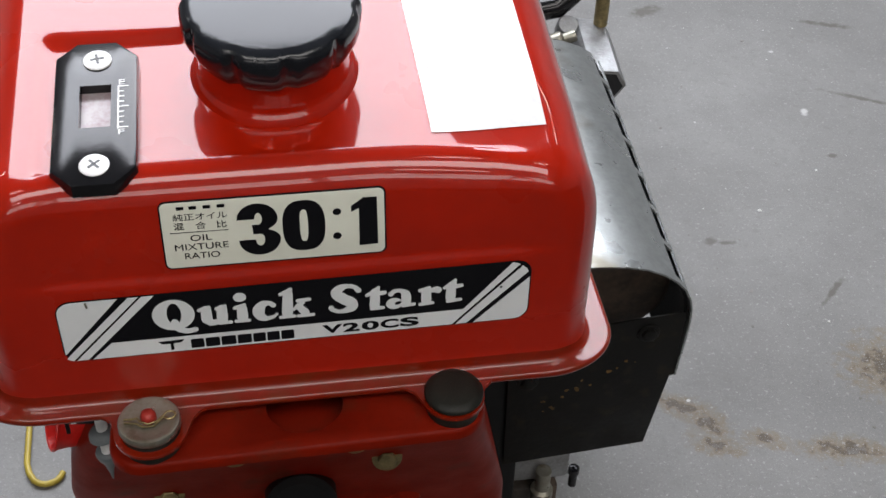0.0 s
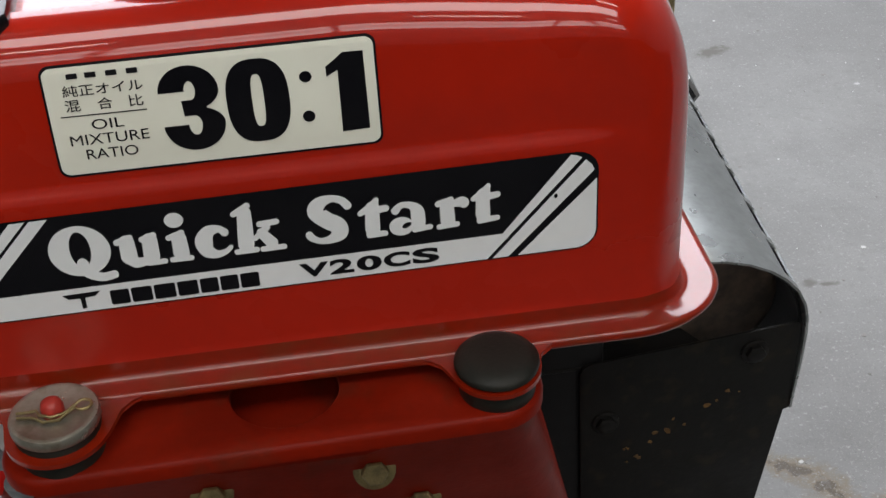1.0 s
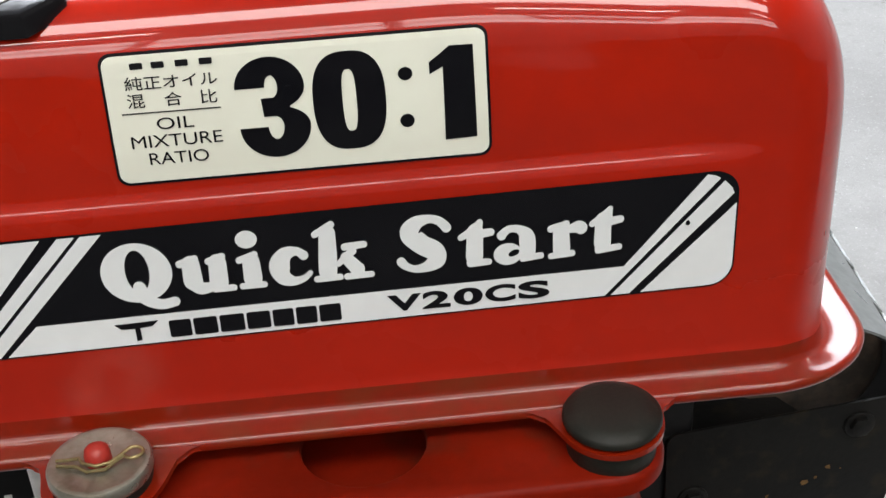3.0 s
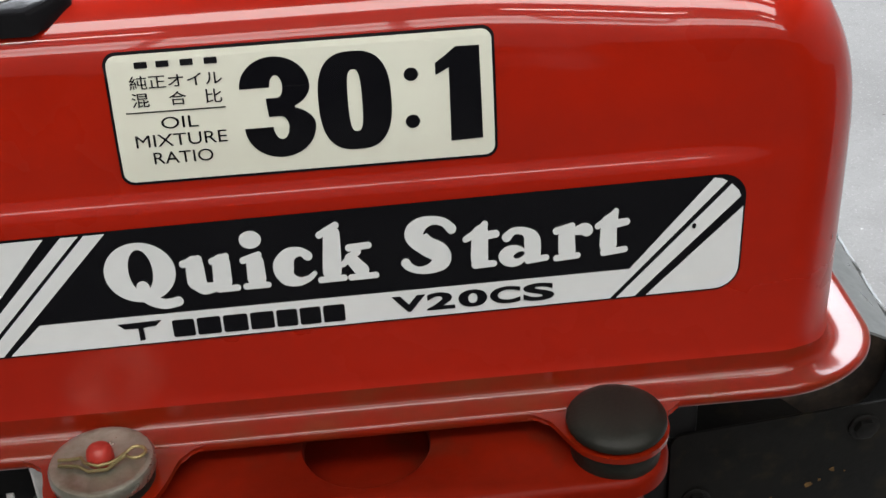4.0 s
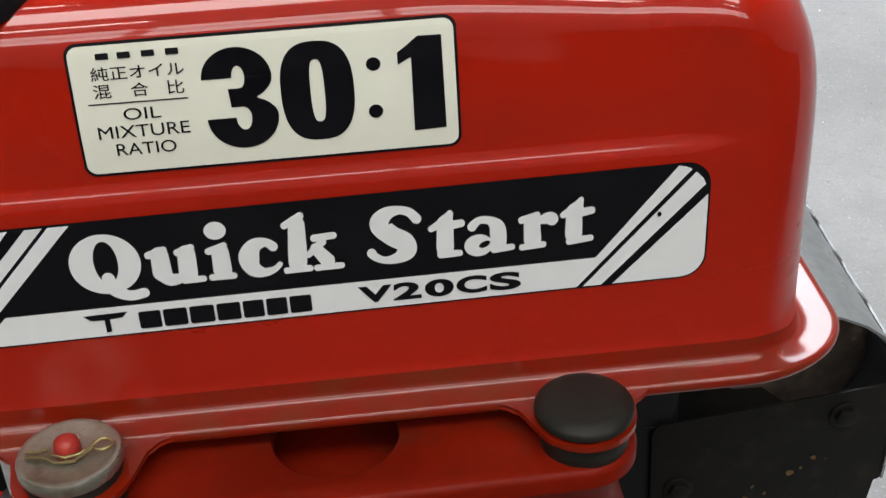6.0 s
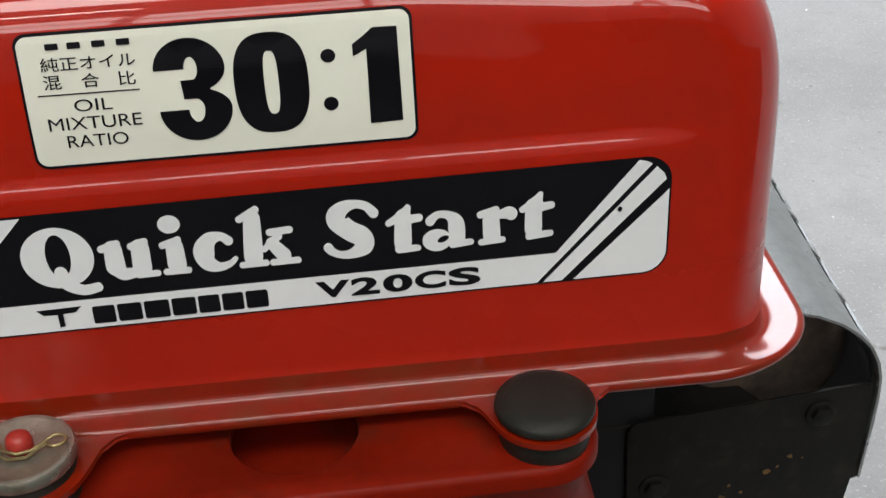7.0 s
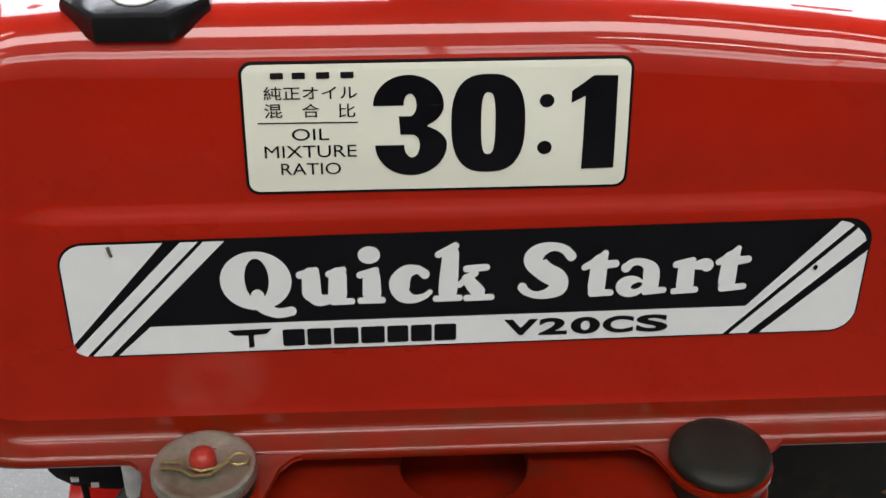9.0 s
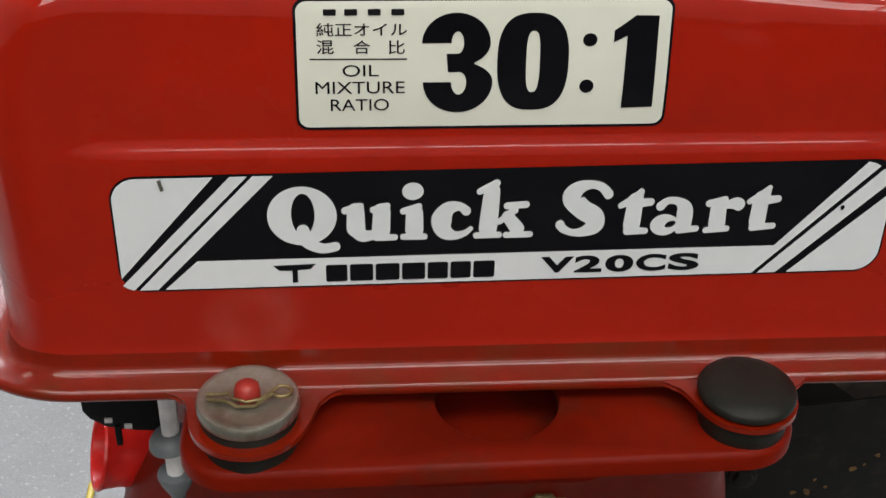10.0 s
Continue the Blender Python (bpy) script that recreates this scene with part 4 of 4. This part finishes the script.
for k in range(16):
    t = rng.random()
    x = 0.150 + 0.075 * t + rng.uniform(-0.004, 0.004)
    z = 0.150 + 0.055 * t + rng.uniform(-0.006, 0.006)
    r = rng.uniform(0.0006, 0.0022)
    part("rust_spot", prism([(x + r * rng.uniform(0.4, 1) * math.cos(a), z + r * rng.uniform(0.4, 1) * math.sin(a)) for a in (0, 1, 2.1, 3.2, 4.2, 5.3)], 0, 0.0003, 0, Matrix.Translation((0, GY, 0)) @ Matrix.Rotation(radians(90), 4, "X")), RUST_SPOT, guard, "", 0)


def cover_sheet(inset_by=0.0):
    """A sheet bent over the muffler, with a row of slots along its shoulder."""
    sect = [(0.120, 0.2800), (0.150, 0.2805), (0.186, 0.2795), (0.204, 0.2775), (0.2165, 0.2740), (0.2275, 0.2685), (0.2360, 0.2620), (0.2425, 0.2545), (0.2470, 0.2455), (0.2490, 0.2370), (0.2495, 0.2270), (0.2490, 0.2100), (0.2480, 0.1950), (0.2470, 0.1790)]
    sect = [(0.18 + (x - 0.18) * (1 - inset_by), 0.18 + (z - 0.18) * (1 - inset_by)) for x, z in sect]
    ys = []
    y = GY - 0.001 + 0.2 * inset_by
    ys.append(y)
    slots = []
    while y < 0.395:
        slots.append(len(ys) - 1 + 1)
        ys += [y + 0.006, y + 0.035]
        y += 0.035
    bm = bmesh.new()
    vs = [[bm.verts.new((x + 0.025 * (yy - GY) * step(0.2, 0.24, x), yy, z)) for x, z in sect] for yy in ys]
    for j in range(len(ys) - 1):
        for i in range(len(sect) - 1):
            if j in slots and i == 6:
                continue
            bm.faces.new((vs[j][i], vs[j][i + 1], vs[j + 1][i + 1], vs[j + 1][i]))
    bmesh.ops.recalc_face_normals(bm, faces=bm.faces)
    bmesh.ops.solidify(bm, geom=bm.faces[:], thickness=0.0012)
    return bm


part("cover_sheet", cover_sheet(), GALV, guard, "bent galvanised cover sheet with a row of slots")
# Added black copy just inside the cover stands in for its dark interior.
part("cover_blackout", cover_sheet(0.03), DARK, guard, "black inner sheet, added to keep the cover's inside dark")
part("muffler", lathe([(0.010, 0.0), (0.030, 0.001), (0.0345, 0.004), (0.0363, 0.009), (0.0367, 0.016), (0.0367, 0.15), (0.030, 0.170), (0.010, 0.175)], 56, Matrix.Translation((0.2075, 0.199, 0.2345)) @ Matrix.Rotation(radians(-90), 4, "X")), RUST, engine, "sooty brown muffler")
part("guard_bracket", prism([(0.10, 0.0), (0.205, 0.0), (0.16, 0.075), (0.10, 0.075)], 0.0, 0.002, 0.0003, Matrix.Translation((0.0, GY + 0.002, 0.2195))), GUARD, engine)
# Near-black block added for the shade in the gap between housing and guard.
part("gap_blocker", box(0.080, 0.150, 0.1805, 0.36, 0.03, 0.275, 0.004), DARK, engine)
# alloy fitting and bolts under the guard
part("foot_bracket", box(0.150, 0.192, 0.196, 0.226, 0.060, 0.0885, 0.003), ALLOY, engine)
part("bracket_bolt", lathe([(0.008, 0), (0.008, 0.008), (0.0055, 0.010), (0.0055, 0.028), (0.001, 0.029)], 14, Matrix.Translation((0.172, 0.190, 0.050))), STEEL, engine)
part("foot_block", box(0.150, 0.186, 0.195, 0.24, 0.020, 0.052, 0.004), RUST, engine)
part("stay_bolt", lathe([(0.003, 0), (0.003, 0.012), (0.004, 0.013), (0.004, 0.018), (0.001, 0.019)], 12, Matrix.Translation((0.196, 0.197, 0.050))), BLACK_PAINT, engine)

# rear fitting behind the guard
fit_m = Matrix.Translation((0.2795, 0.524, 0.185)) @ Matrix.Rotation(radians(-4), 4, "Z")
bm = bmesh.new()
prof = [(-0.016, -0.012), (0.010, -0.012), (0.018, 0.0), (0.010, 0.014), (-0.012, 0.016), (-0.020, 0.004)]
prism(prof, -0.042, 0.038, 0.0015, fit_m @ Matrix.Rotation(radians(90), 4, "X"), bm)
part("rear_coupling", bm, ALLOY, engine, "angular grey alloy rear fitting")
part("coupling_mouth", prism([(x * 0.82, y * 0.82) for x, y in prof], 0.0382, 0.0388, 0, fit_m @ Matrix.Rotation(radians(90), 4, "X")), BLACK_PAINT, engine)
part("drain_tap", lathe([(0.004, 0), (0.008, 0.002), (0.008, 0.012), (0.005, 0.014), (0.005, 0.024), (0.001, 0.025)], 20, Matrix.Translation((0.240, 0.536, 0.195)) @ Matrix.Rotation(radians(70), 4, "Y")), STEEL, engine)
part("coupling_neck", lathe([(0.004, 0), (0.0105, 0.001), (0.0115, 0.003), (0.0115, 0.018), (0.0100, 0.021), (0.002, 0.022)], 28, Matrix.Translation((0.260, 0.562, 0.190)) @ Matrix.Rotation(radians(35), 4, "X") @ Matrix.Scale(0.8, 4)), ALLOY, engine)
part("handle_rod", tube([(0.289, 0.557, 0.199), (0.289, 0.557, 0.30), (0.289, 0.557, 0.36)], 0.0060, 16), BRASS, engine, "olive plated upright rod")
part("rear_hose", tube([(0.215, 0.575, 0.205), (0.235, 0.571, 0.207), (0.253, 0.569, 0.211), (0.268, 0.574, 0.222)], 0.010, 16), BLACK_PAINT, engine)
part("rear_frame", box(0.10, 0.235, 0.34, 0.60, 0.12, 0.165, 0.006), DARK, engine)

# ---- small fittings beside the housing ----
UP = Matrix.Rotation(radians(90), 4, "X")
bracket_plate = part("switch_bracket", prism([(-0.0998, 0.386), (-0.0995, 0.3712), (-0.0978, 0.3685), (-0.0937, 0.3655), (-0.0856, 0.3642), (-0.0770, 0.3633), (-0.0765, 0.386)], 0, 0.004, 0.0004, Matrix.Translation((0, 0.025, 0)) @ UP), DARK, engine, "dark switch bracket")
for x, z in ((-0.0929, 0.3683), (-0.0879, 0.3661)):
    part("marking", box(x - 0.0010, x + 0.0010, 0.0203, 0.0209, z - 0.0007, z + 0.0007), PAPER, bracket_plate, "small white mark")
part("tongue", box(-0.0917, -0.0901, 0.0206, 0.0222, 0.3590, 0.3660, 0.0003), DARK, bracket_plate)
rod = part("choke_rod", lathe([(0.0024, 0.0), (0.0024, 0.040), (0.001, 0.0402)], 20, Matrix.Translation((-0.0744, 0.0085, 0.3590))), CHROME, engine, "bright alloy choke rod")
part("bell_washer", lathe([(0.0030, 0.0036), (0.0046, 0.0028), (0.0058, 0.0012), (0.0061, -0.0004), (0.0057, -0.0008), (0.0026, 0.0012)], 32, Matrix.Translation((-0.0744, 0.0085, 0.3712)) @ Matrix.Rotation(radians(-8), 4, "Y")), GREY_PLASTIC, rod, "grey bell-shaped washer")
part("spindle_tip", lathe([(0.0003, 0.0), (0.0010, 0.005), (0.0022, 0.0105), (0.0042, 0.0150), (0.0049, 0.0175), (0.0047, 0.0185), (0.001, 0.0188)], 24, Matrix.Translation((-0.0745, 0.0085, 0.3420))), GREY_PLASTIC, rod, "dark grey tapering tip")
cup_m = Matrix.Translation((-0.0888, 0.0680, 0.3125)) @ Matrix.Rotation(radians(14), 4, "Z") @ Matrix.Rotation(radians(-74), 4, "Y") @ Matrix.Scale(1.13, 4)
part("red_funnel", lathe([(0.001, 0.0), (0.0094, 0.0005), (0.0098, 0.002), (0.0102, 0.0130), (0.0108, 0.0165), (0.0115, 0.0180), (0.0112, 0.0188), (0.0104, 0.0184), (0.0096, 0.014), (0.0090, 0.004), (0.001, 0.003)], 40, cup_m), PLASTIC_RED, engine, "bright red plastic cup")
part("white_pipe", tube([(-0.0971, 0.0674, 0.2838), (-0.0966, 0.0674, 0.3107)], 0.0022, 14), PAPER, engine)
tagged(part("yellow_cable", tube([(-0.150, 0.560, 0.0026), (-0.1885, 0.420, 0.0026), (-0.1990, 0.372, 0.0026), (-0.1985, 0.335, 0.0026), (-0.1975, 0.305, 0.0026), (-0.1950, 0.2950, 0.0026), (-0.1905, 0.2872, 0.0026), (-0.1862, 0.2842, 0.0026), (-0.1820, 0.2832, 0.0026), (-0.1778, 0.2838, 0.0026), (-0.1740, 0.2858, 0.0026), (-0.1715, 0.2890, 0.0026), (-0.1700, 0.2930, 0.0026)], 0.0024, 12), YELLOW), "thin bent yellow cable on the concrete floor", "cable")
